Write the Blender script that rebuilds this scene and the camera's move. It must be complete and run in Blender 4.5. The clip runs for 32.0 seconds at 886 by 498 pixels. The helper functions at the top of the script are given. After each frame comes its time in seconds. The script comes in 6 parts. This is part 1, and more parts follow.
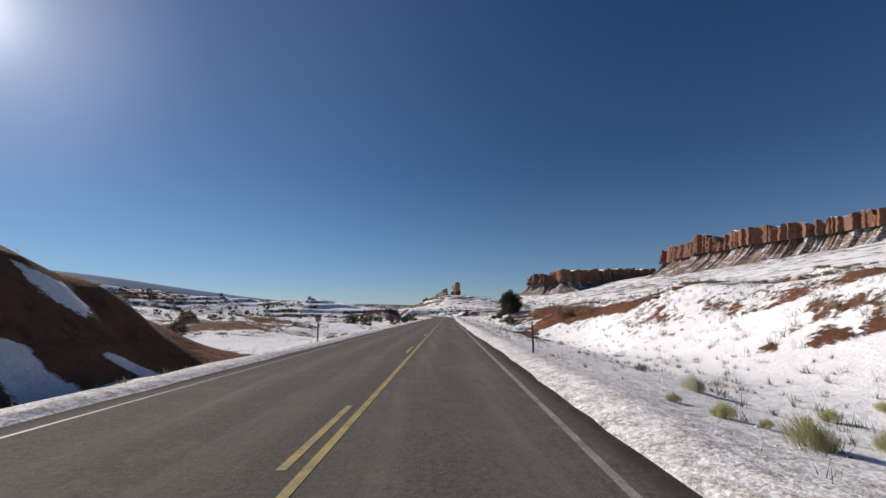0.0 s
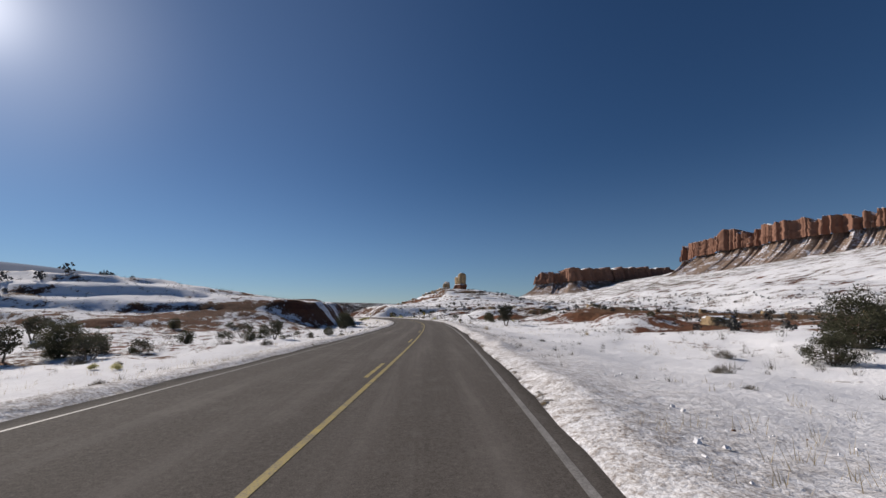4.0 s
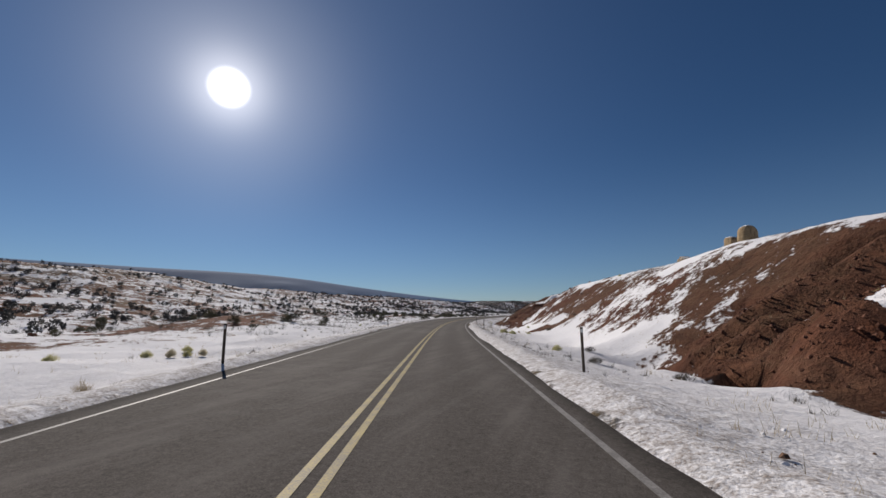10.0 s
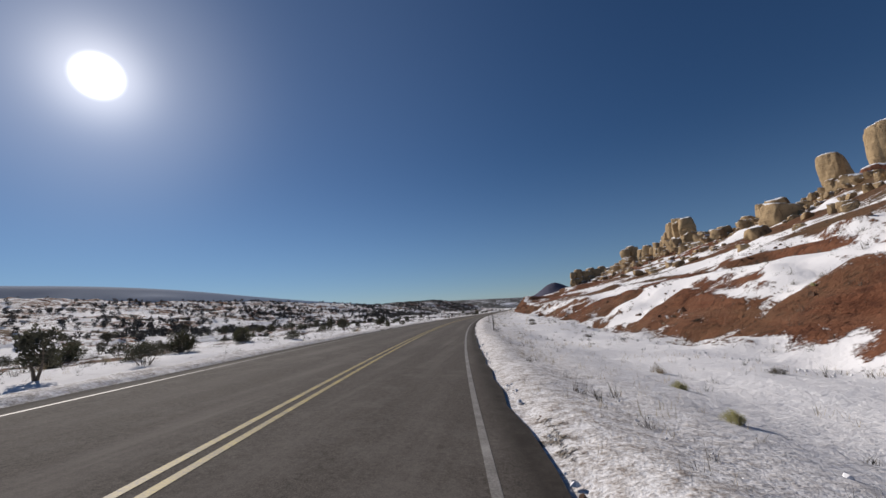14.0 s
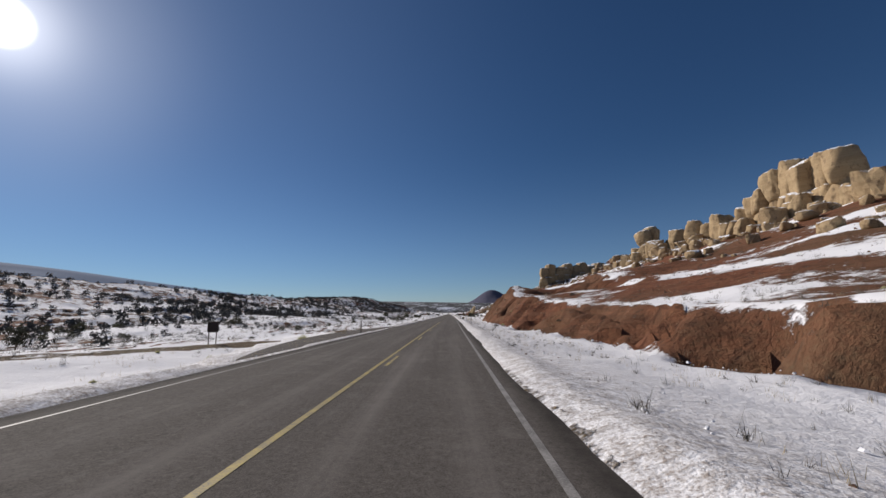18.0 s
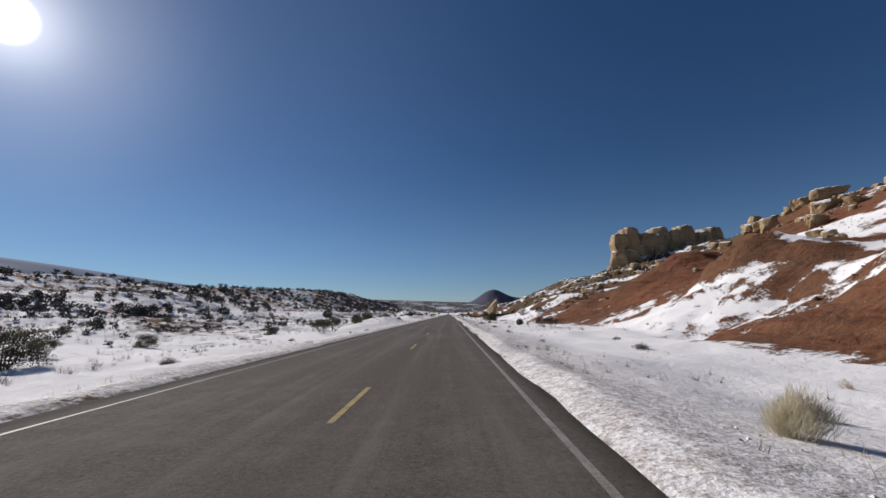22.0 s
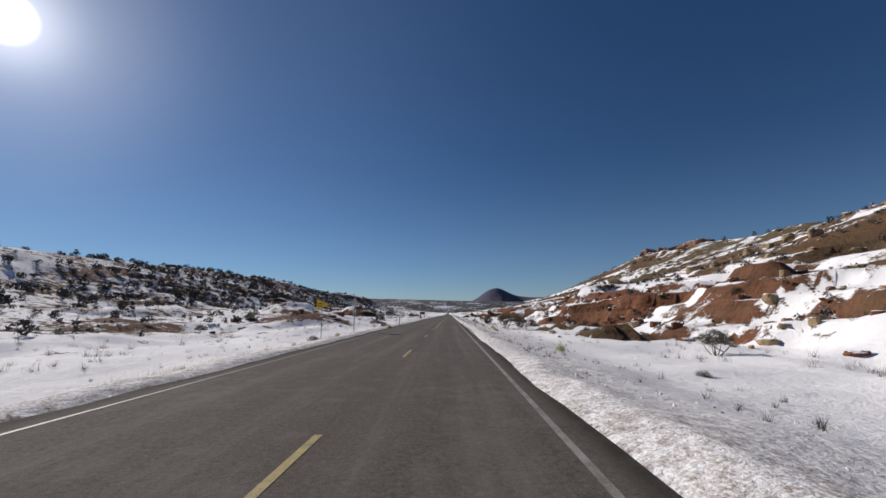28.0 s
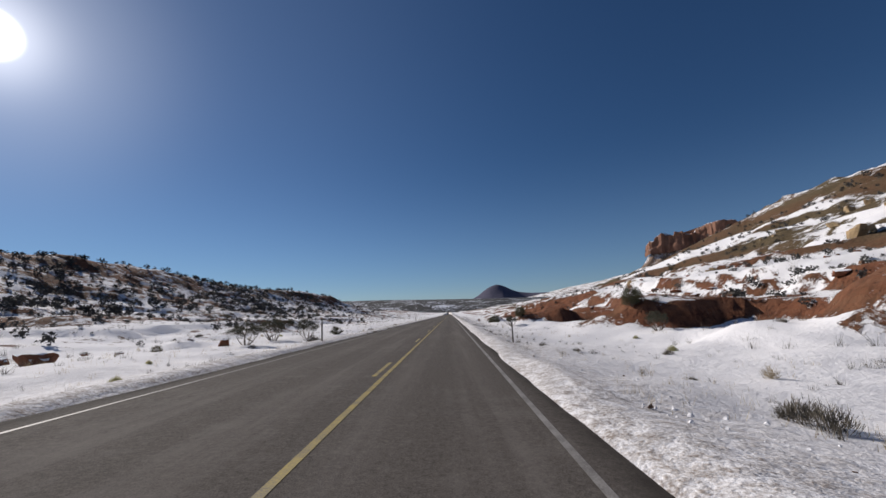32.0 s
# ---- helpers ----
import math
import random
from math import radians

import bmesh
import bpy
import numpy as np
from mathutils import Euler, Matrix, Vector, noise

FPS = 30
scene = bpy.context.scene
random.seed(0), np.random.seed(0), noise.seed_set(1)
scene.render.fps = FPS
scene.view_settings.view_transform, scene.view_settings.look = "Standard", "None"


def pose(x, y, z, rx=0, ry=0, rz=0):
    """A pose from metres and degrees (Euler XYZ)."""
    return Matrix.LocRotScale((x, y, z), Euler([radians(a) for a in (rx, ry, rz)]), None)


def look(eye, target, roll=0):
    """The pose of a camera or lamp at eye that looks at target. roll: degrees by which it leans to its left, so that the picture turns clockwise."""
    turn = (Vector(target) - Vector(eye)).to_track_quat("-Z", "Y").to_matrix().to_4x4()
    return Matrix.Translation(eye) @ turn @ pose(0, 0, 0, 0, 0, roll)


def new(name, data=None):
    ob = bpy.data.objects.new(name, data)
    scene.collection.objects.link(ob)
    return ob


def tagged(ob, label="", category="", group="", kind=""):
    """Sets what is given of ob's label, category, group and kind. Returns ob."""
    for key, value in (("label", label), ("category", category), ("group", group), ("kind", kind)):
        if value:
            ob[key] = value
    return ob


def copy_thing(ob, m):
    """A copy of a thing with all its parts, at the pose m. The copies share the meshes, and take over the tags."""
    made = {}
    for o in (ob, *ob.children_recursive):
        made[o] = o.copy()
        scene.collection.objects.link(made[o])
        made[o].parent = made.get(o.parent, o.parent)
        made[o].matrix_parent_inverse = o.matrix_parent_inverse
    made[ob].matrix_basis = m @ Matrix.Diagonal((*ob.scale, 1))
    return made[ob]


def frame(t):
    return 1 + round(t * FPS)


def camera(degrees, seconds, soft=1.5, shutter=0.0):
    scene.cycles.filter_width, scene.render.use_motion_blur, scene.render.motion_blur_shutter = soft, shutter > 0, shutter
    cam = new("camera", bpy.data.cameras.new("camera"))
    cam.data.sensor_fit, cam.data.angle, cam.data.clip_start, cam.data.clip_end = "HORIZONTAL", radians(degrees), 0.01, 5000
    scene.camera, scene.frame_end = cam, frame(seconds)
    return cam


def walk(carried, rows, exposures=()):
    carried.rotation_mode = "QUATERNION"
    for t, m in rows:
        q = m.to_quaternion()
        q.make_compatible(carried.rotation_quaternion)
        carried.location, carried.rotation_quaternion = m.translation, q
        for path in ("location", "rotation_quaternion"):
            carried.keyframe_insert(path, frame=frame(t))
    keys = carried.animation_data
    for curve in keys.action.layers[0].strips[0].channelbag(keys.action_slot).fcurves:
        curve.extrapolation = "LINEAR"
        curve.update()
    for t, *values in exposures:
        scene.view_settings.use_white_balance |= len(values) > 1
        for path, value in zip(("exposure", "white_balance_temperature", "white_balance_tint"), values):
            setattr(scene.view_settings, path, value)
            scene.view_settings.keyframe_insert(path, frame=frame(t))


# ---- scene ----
# ---- the driver's line, heading in degrees to the left of the far straight ----
H_EYE, SPEED = 1.55, 36.0
TURN = [(-6, -3.5), (3.3, -3.8), (4.2, -3.2), (5.0, -1.6), (5.5, -0.2), (6, 1.8), (6.5, 4.8), (7, 7.5), (7.5, 10.6), (8, 13.8), (8.5, 16.9), (9, 19.7),
        (9.5, 20.6), (10, 21.0), (10.5, 20.1), (11, 19.0), (11.5, 17.8), (12, 16.3), (12.5, 15.0), (13, 12.9), (13.5, 10.9),
        (14, 9.0), (14.5, 7.2), (15.5, 4.0), (16.5, 1.5), (17, 0.3), (17.5, 0), (60, 0)]
KEEP = [(-6, 1.5), (0, 1.53), (1, 1.8), (3, 2.15), (5.5, 1.55), (6, 1.35), (7, 1.1), (8, 1.0), (9, 1.07), (10, 1.2), (11, 1.9), (12, 2.6), (13, 2.95),
        (14, 2.9), (15.5, 2.5), (17, 2.2), (19, 2.05), (21, 1.65), (23, 1.8), (26, 1.82), (28.5, 1.7), (32, 1.85), (60, 1.85)]
PITCH = [(0, 9.1), (32, 9.1)]
BANK = [(-6, 0.4), (3.5, 0.5), (5, -0.8), (6, -1.4), (8.5, -1.6), (9.3, -0.6), (10, 0.4), (11, 2.3), (12, 3.9), (13.3, 4.4), (14.5, 4.0), (16.5, 1.8),
        (18, 0.9), (20, 0.3), (28.3, 0.4), (29, 1.8), (30, 1.8), (31, 2.8), (32, 2.8), (40, 2.0), (60, 1.0)]      # cross fall of the road, degrees
TT = np.arange(-6, 60.001, 0.05)
HD = np.interp(TT, *zip(*TURN))
HD = np.convolve(np.pad(HD, 6, mode="edge"), np.ones(13) / 13, "valid")
LEAD = np.interp(TT, (9.3, 10.6), (0.3, -0.12))
GO = np.radians(np.interp(TT + LEAD, TT, HD) - 1.0)
BK = np.interp(TT, *zip(*BANK))
BK = np.tan(np.radians(np.convolve(np.pad(BK, 8, mode="edge"), np.ones(17) / 17, "valid")))
EX = np.cumsum(-np.sin(GO)) * SPEED * 0.05
EY = np.cumsum(np.cos(GO)) * SPEED * 0.05
EX -= np.interp(0, TT, EX)
EY -= np.interp(0, TT, EY)
OFF = np.interp(TT, *zip(*KEEP))
OFF = np.convolve(np.pad(OFF, 10, mode="edge"), np.ones(21) / 21, "valid")
CX, CY = EX - np.cos(GO) * OFF, EY - np.sin(GO) * OFF      # the road's centre line


def at_time(t, col):
    return float(np.interp(t, TT, col))


def rows():
    out = []
    for k in range(65):
        t = k * 0.5
        fall = at_time(t, BK)
        out.append((t, pose(at_time(t, EX), at_time(t, EY), H_EYE - fall * at_time(t, OFF), 90 + float(np.interp(t, *zip(*PITCH))),
                            math.degrees(math.atan(fall)), at_time(t, HD))))
    return out


cam = camera(95.1, 32.0)
walk(cam, rows(), [(0, 0.2, 6750, 13), (2.2, 0.14, 6750, 13), (5.5, 0.0, 6700, 13), (7, -0.05, 6700, 13), (8.5, -0.11, 6700, 13), (12, -0.12, 6700, 13), (13, -0.04, 6700, 13), (14, -0.03, 6700, 13),
                   (16.5, 0.05, 6600, 13), (32, 0.05, 6600, 13)])

# ---- sky, sun ----
SUN_EL, SUN_AZ = 27.6, 50.3        # degrees up; degrees to the left of +y
sun_dir = Vector((-math.sin(radians(SUN_AZ)) * math.cos(radians(SUN_EL)), math.cos(radians(SUN_AZ)) * math.cos(radians(SUN_EL)),
                  math.sin(radians(SUN_EL))))
world = bpy.data.worlds.new("winter_sky")
scene.world = world
world.use_nodes = True
wn, wl = world.node_tree.nodes, world.node_tree.links
sky = wn.new("ShaderNodeTexSky")
sky.sky_type, sky.sun_disc = "NISHITA", False
sky.sun_elevation, sky.sun_rotation = radians(SUN_EL), radians(-SUN_AZ)
sky.altitude, sky.air_density, sky.dust_density, sky.ozone_density = 1900, 1.15, 0.0, 7.0
bg = wn["Background"]
bg.inputs["Strength"].default_value = 0.0475
geo = wn.new("ShaderNodeTexCoord")
dot = wn.new("ShaderNodeVectorMath")
dot.operation = "DOT_PRODUCT"
dot.inputs[1].default_value = sun_dir
wl.new(geo.outputs["Generated"], dot.inputs[0])
glow = wn.new("ShaderNodeMapRange")      # the bright aureole round the sun
glow.interpolation_type = "SMOOTHERSTEP"
glow.inputs["From Min"].default_value, glow.inputs["From Max"].default_value = math.cos(radians(2.7)), math.cos(radians(0.2))
glow.inputs["To Min"].default_value, glow.inputs["To Max"].default_value = 0.0, 34.0
wl.new(dot.outputs["Value"], glow.inputs["Value"])
halo = wn.new("ShaderNodeMath")
halo.operation = "POWER"
halo.inputs[1].default_value = 55
pos = wn.new("ShaderNodeMath")
pos.operation = "MAXIMUM"
pos.inputs[1].default_value = 0
wl.new(dot.outputs["Value"], pos.inputs[0])
wl.new(pos.outputs[0], halo.inputs[0])
wide = wn.new("ShaderNodeMath")
wide.operation = "POWER"
wide.inputs[1].default_value = 5
wl.new(pos.outputs[0], wide.inputs[0])
wm = wn.new("ShaderNodeMath")
wm.operation = "MULTIPLY_ADD"
wm.inputs[1].default_value = 12.0
inner = wn.new("ShaderNodeMath")
inner.operation = "POWER"
inner.inputs[1].default_value = 420
wl.new(pos.outputs[0], inner.inputs[0])
wl.new(inner.outputs[0], wm.inputs[0])
wl.new(glow.outputs["Result"], wm.inputs[2])
hm = wn.new("ShaderNodeMath")
hm.operation = "MULTIPLY_ADD"
hm.inputs[1].default_value = 5.6
wl.new(halo.outputs[0], hm.inputs[0])
wl.new(wm.outputs[0], hm.inputs[2])
mix = wn.new("ShaderNodeMix")
mix.data_type, mix.blend_type = "RGBA", "ADD"
mix.inputs["Factor"].default_value = 1.0
tone = wn.new("ShaderNodeHueSaturation")      # clear, dry winter air
tone.inputs["Saturation"].default_value = 1.07
wl.new(sky.outputs["Color"], tone.inputs["Color"])
wl.new(tone.outputs["Color"], mix.inputs[6])
wl.new(hm.outputs[0], mix.inputs[7])
tint = wn.new("ShaderNodeVectorMath")      # bluish scattering towards the sun's side
tint.operation = "SCALE"
tint.inputs[0].default_value = (1.06, 1.24, 1.50)
wl.new(wide.outputs[0], tint.inputs["Scale"])
mix2 = wn.new("ShaderNodeMix")
mix2.data_type, mix2.blend_type = "RGBA", "ADD"
mix2.inputs["Factor"].default_value = 1.0
wl.new(mix.outputs[2], mix2.inputs[6])
wl.new(tint.outputs["Vector"], mix2.inputs[7])
level = wn.new("ShaderNodeSeparateXYZ")      # paler air towards the horizon
wl.new(geo.outputs["Generated"], level.inputs[0])
low = wn.new("ShaderNodeMapRange")
low.interpolation_type = "SMOOTHERSTEP"
for key_, v_ in zip(("From Min", "From Max", "To Min", "To Max"), (0.42, -0.06, 0.0, 1.5)):
    low.inputs[key_].default_value = v_
wl.new(level.outputs["Z"], low.inputs["Value"])
pale = wn.new("ShaderNodeVectorMath")
pale.operation = "SCALE"
pale.inputs[0].default_value = (0.62, 0.84, 1.12)
wl.new(low.outputs["Result"], pale.inputs["Scale"])
mix3 = wn.new("ShaderNodeMix")
mix3.data_type, mix3.blend_type = "RGBA", "ADD"
mix3.inputs["Factor"].default_value = 1.0
wl.new(mix2.outputs[2], mix3.inputs[6])
wl.new(pale.outputs["Vector"], mix3.inputs[7])
wl.new(mix3.outputs[2], bg.inputs["Color"])
sun = new("sun", bpy.data.lights.new("sun", "SUN"))
sun.data.energy, sun.data.angle, sun.data.color = 4.6, radians(0.5), (1.0, 0.95, 0.88)
sun.matrix_world = look(sun_dir * 300, (0, 0, 0))
scene.view_settings.exposure = 0.0


# ---- number noise ----
def lattice(ix, iy, seed):
    n = (ix.astype(np.int64) * 374761393 + iy.astype(np.int64) * 668265263 + seed * 982451653) & 0x7FFFFFFF
    n = ((n ^ (n >> 13)) * 1274126177) & 0x7FFFFFFF
    return ((n ^ (n >> 16)) & 0xFFFF) / 65535.0


def vnoise(x, y, seed=0):
    ix, iy = np.floor(x), np.floor(y)
    fx, fy = x - ix, y - iy
    fx, fy = fx * fx * (3 - 2 * fx), fy * fy * (3 - 2 * fy)
    a, b = lattice(ix, iy, seed), lattice(ix + 1, iy, seed)
    c, d = lattice(ix, iy + 1, seed), lattice(ix + 1, iy + 1, seed)
    return (a + (b - a) * fx) * (1 - fy) + (c + (d - c) * fx) * fy


def fbm(x, y, size, octaves=4, seed=0, gain=0.5):
    out, amp, tot = 0.0, 1.0, 0.0
    for k in range(octaves):
        out = out + amp * (vnoise(x / size, y / size, seed + 7 * k) - 0.5)
        tot += amp
        amp, size = amp * gain, size * 0.5
    return out / tot * 2


def ease(a, b, x):
    u = np.clip((x - a) / (b - a), 0, 1)
    return u * u * (3 - 2 * u)


# ---- the land: height by way along the road (seconds of the drive) and distance from its centre line ----
W_R, W_L, SHOULDER = 3.15, 4.1, 0.6        # lane widths to the edge lines
PAVED = [(-6, 0.45), (0.6, 0.4), (1.5, 0.12), (3.4, 0.08), (5, 0.25), (7, 0.32), (8, 0.45), (9.5, 0.28), (11, 0.3), (12.3, 0.3), (13, 0.5), (14, 0.75), (15.5, 0.5),
         (17, 0.32), (20, 0.42), (21, 0.2), (22, 0.37), (25, 0.3), (26, 0.4), (29, 0.32), (60, 0.3)]      # paved width beyond the near edge line, by drive time
# time, foot, bank end, bank height, crest distance, crest height, bare share of the bank
RIGHT = [(-6, 12, 26, 1.0, 420, 40, 0.2), (0.0, 12, 24, 2.4, 420, 40, 0.1), (0.75, 10, 22, 3.2, 420, 40, 0.1),
         (1.2, 10, 22, 3.2, 420, 40, 0.1), (1.7, 13, 28, 2.4, 420, 40, 0.1), (2.15, 11, 24, 3.4, 170, 22, 0.75), (2.65, 11, 24, 3.6, 170, 22, 0.8), (2.9, 12, 25, 3.2, 190, 22, 0.85),
         (3.3, 13, 26, 2.4, 260, 26, 0.75), (3.6, 14, 28, 1.4, 260, 26, 0.15)]
RIGHT += [(5, 18, 60, 1.0, 420, 30, 0.1), (8, 18, 60, 0.8, 420, 12, 0.1), (9.3, 15, 40, 0.8, 120, 1.5, 0.1), (9.9, 13, 25, 0.6, 120, 1.5, 0.0), (10.02, 20, 34, 1.8, 100, 2, 0.0),
          (10.1, 14, 26, 3.4, 70, 3, 0.0), (10.2, 10.5, 21, 5.4, 60, 5, 0.0), (10.36, 10.5, 23, 6.2, 60, 6, 0.1), (10.47, 10.5, 23, 6.4, 60, 6.3, 1.25), (10.72, 10.5, 24, 7.3, 60, 7.4, 1.2), (10.86, 11, 25, 7.9, 60, 8.2, 0.1)]
RIGHT += [(11.1, 11, 25, 8.4, 60, 9.0, 0.05), (11.45, 11, 25, 7.8, 62, 9, 0.05), (11.6, 11, 24, 7.8, 66, 9, 0.05), (12.08, 9.2, 22.6, 7.4, 75, 9.5, 0.15), (12.3, 9.4, 22, 7.0, 80, 9.5, 1.35), (12.6, 8.6, 22, 7.0, 84, 10.5, 1.35),
          (13.1, 7.9, 21.5, 7.0, 90, 13, 1.3), (13.8, 15, 32, 6, 96, 18, 0.4), (15, 17, 30, 4.5, 100, 23, 0.5), (17, 16, 23, 2.8, 106, 29, 0.7), (18.3, 14, 19, 2.2, 112, 30, 1.1), (19.2, 11, 16.5, 2.6, 110, 28, 1.5)]
RIGHT += [(19.9, 9.8, 16.5, 4.0, 110, 29, 1.5), (20.4, 9.3, 15.0, 5.1, 110, 30, 1.4), (20.72, 9.5, 16.5, 8.5, 112, 30, 1.5), (20.95, 9.8, 18, 9.2, 112, 30, 1.5), (21.35, 11, 24, 7.2, 112, 30, 1.3), (21.9, 16, 36, 6.5, 110, 29, 0.9),
          (22.6, 22, 44, 7, 102, 27, 0.6), (24, 22, 46, 8, 105, 29, 0.5), (25.2, 19, 45, 8, 112, 33, 0.4), (26.3, 15, 44, 8, 118, 34, 0.3), (26.8, 16, 44, 9, 84, 24.5, 0.4), (27.6, 16, 44, 9, 84, 25, 0.4), (28.2, 20, 44, 6, 118, 33, 0.4)]
RIGHT += [(29, 20, 44, 7, 125, 36, 0.4), (29.7, 25, 44, 7, 127, 36, 0.3), (29.98, 28, 46, 6, 127, 36, 0.3), (30.1, 28, 38, 6.5, 127, 35, 1.1), (30.28, 28, 38, 7.0, 128, 35, 1.0), (30.45, 27, 40, 7.0, 128, 34, 0.35),
          (30.65, 23, 42, 7.5, 128, 33, 0.2), (31, 18, 44, 8, 130, 32, 0.15), (31.8, 19, 44, 7.5, 134, 32, 0.4), (33, 20, 46, 7, 140, 34, 0.3), (35, 20, 46, 7, 146, 42, 0.4), (36.5, 18, 44, 7, 145, 44, 0.6),
          (40, 20, 60, 3, 160, 24, 0.4), (60, 20, 80, 2, 300, 20, 0.3)]
LEFT = [(-6, 7.8, 12.6, 5.0, 60, 4.8, 2.0), (0.28, 7.8, 12.6, 5.0, 60, 4.8, 2.0), (0.5, 8, 12.5, 2.7, 120, 8, 1.9), (0.68, 8.5, 14, 0.3, 320, 30, 0.8), (0.9, 9, 16, 0.3, 320, 30, 0.3), (3, 16, 60, -0.8, 330, 31, 0.1),
        (5.6, 17, 60, -0.8, 330, 29, 0.1), (6.4, 19.4, 24.5, 5.2, 62, 7.4, 0.85), (7.3, 14.8, 19, 5.3, 62, 7.4, 0.95), (8.1, 10.8, 15.0, 5.6, 62, 7.4, 1.5), (8.75, 11.6, 16.6, 6.3, 62, 8.4, 1.3),
        (9.1, 11.5, 18.5, 8.2, 62, 9.6, 1.0), (9.28, 11.5, 21, 8.8, 62, 10.0, 0.8), (9.45, 11.5, 26, 8.0, 62, 10.5, 0.5), (9.75, 12, 34, 6.9, 64, 11, 0.15), (10.3, 13, 50, 1.6, 330, 26, 0.1)]
LEFT += [(11, 18, 60, -1.2, 280, 28, 0.1), (16, 18, 60, -0.6, 280, 33, 0.1), (19, 30, 70, 0.2, 330, 34, 0.1), (21, 24, 70, 0.8, 240, 24, 0.1), (24, 20, 60, 1.4, 160, 18, 0.1), (27, 20, 60, 2.0, 130, 15, 0.2),
         (29.2, 21, 60, 2.2, 130, 20, 0.2), (32, 22, 60, 2.5, 130, 22, 0.3), (36, 22, 60, 3.5, 135, 28, 0.3), (38.5, 22, 60, 3.5, 120, 24, 0.3), (41, 22, 55, 3, 92, 20, 0.3), (45, 22, 60, 3, 130, 22, 0.3), (60, 22, 80, 2.0, 300, 22, 0.2)]
# long bare ribs (+) and snow drifts (-) on the slopes: drive time and metres right of the centre line at both ends, half width, amount
GULLIES = [(8.75, -12.4, 9.4, -13.2, 1.3, -1.5), (0.37, -11.7, 0.39, -8.8, 0.28, -1.3), (0.44, -12.9, 0.41, -10.4, 0.22, -1.3), (0.30, -9.5, 0.29, -8.4, 0.4, -1.3),
           (7.52, -19.5, 7.56, -15.6, 0.9, -1.6), (7.9, -17.8, 8.3, -15.8, 0.7, -1.5), (8.02, -11.6, 8.12, -13.5, 0.9, -1.5), (7.1, -20.2, 7.15, -16.2, 1.1, -1.5), (6.75, -22.3, 6.8, -18.3, 1.1, -1.5)]
RIBS = [(0.39, 16.6, 0.36, 16.9, 0.5, 1.0), (0.42, 14.4, 0.39, 14.6, 0.4, 0.9), (0.47, 20.6, 0.44, 21.4, 0.9, 1.0), (1.06, 25.6, 1.05, 27.2, 1.0, 1.2), (1.2, 9.0, 0.98, 10.0, 0.8, 1.0),
          (1.3, 17.0, 1.0, 20.0, 1.7, 1.4), (1.5, 16.5, 1.9, 23.0, 2.6, 1.2), (1.52, 17.8, 1.56, 19.0, 0.7, 0.9), (8.2, -11.2, 8.45, -12.3, 0.4, -1.6), (8.45, -21.0, 8.62, -22.0, 0.9, -1.2),
          (8.5, -13.0, 8.8, -14.6, 0.8, -1.5), (8.9, -16.0, 9.2, -19.0, 0.9, -1.4), (10.25, 13.0, 10.15, 15.5, 0.7, 0.9), (10.28, 13.0, 10.5, 22.0, 3.2, -1.4), (10.36, 15.5, 10.4, 17.0, 0.6, 0.9)]
RIBS += [(10.5, 17.5, 10.7, 23.5, 1.5, -1.3), (11.66, 12.2, 11.5, 19.5, 1.3, 1.0), (11.9, 16.8, 11.7, 22.0, 0.7, 0.9), (12.2, 10.2, 11.9, 16.8, 0.5, 0.9), (12.52, 11.0, 12.62, 15.0, 0.3, -1.4),
          (12.6, 17.5, 12.3, 21.5, 1.3, -1.4), (12.62, 9.6, 12.74, 12.0, 0.35, -1.2), (12.9, 15.0, 12.6, 17.5, 1.0, -1.4), (21.3, 13.0, 21.2, 16.0, 1.2, -1.8), (25.58, 21.8, 25.6, 23.0, 1.8, -1.2),
          (25.86, 31.5, 25.9, 38.0, 2.6, 1.3), (26.0, 32.5, 26.15, 35.0, 1.5, 1.2)]


def table(rowsin, t):
    cols = list(zip(*rowsin))
    return [np.interp(t, cols[0], c) for c in cols[1:]]


def side(d, t, rowsin, drop):
    """height and bare share at distance d beyond the lane edge of one side"""
    foot, bank, hb, far, hc, bare = table(rowsin, t)
    verge = -drop * ease(0.0, 6.0, d - 4.6)
    u = np.clip((d - foot) / np.maximum(bank - foot, 1), 0, 1)
    a = u * u * (3 - 2 * u) + (u ** (0.85 if rowsin is RIGHT else 1.15) - u * u * (3 - 2 * u)) * np.clip(bare * 1.2 - 0.5, 0, 1)
    b = np.clip((d - bank) / np.maximum(far - bank, 1), 0, 1) ** 1.35
    h = verge + a * (hb + drop * 0.5) + b * (hc - hb)
    h = h - 0.62 * hc * ease(far + 12, far + 130, d) * ease(9.6, 11.5, t) * ease(230, 160, far) * (rowsin is RIGHT)      # the ridge drops away behind its crest
    inbank = ease(-0.04, 0.12, (d - foot) / np.maximum(bank - foot, 1)) * (1 - ease(*((0.8, 1.25) if rowsin is RIGHT else (1.05, 1.6)), (d - foot) / np.maximum(bank - foot, 1)))
    return h, inbank * bare


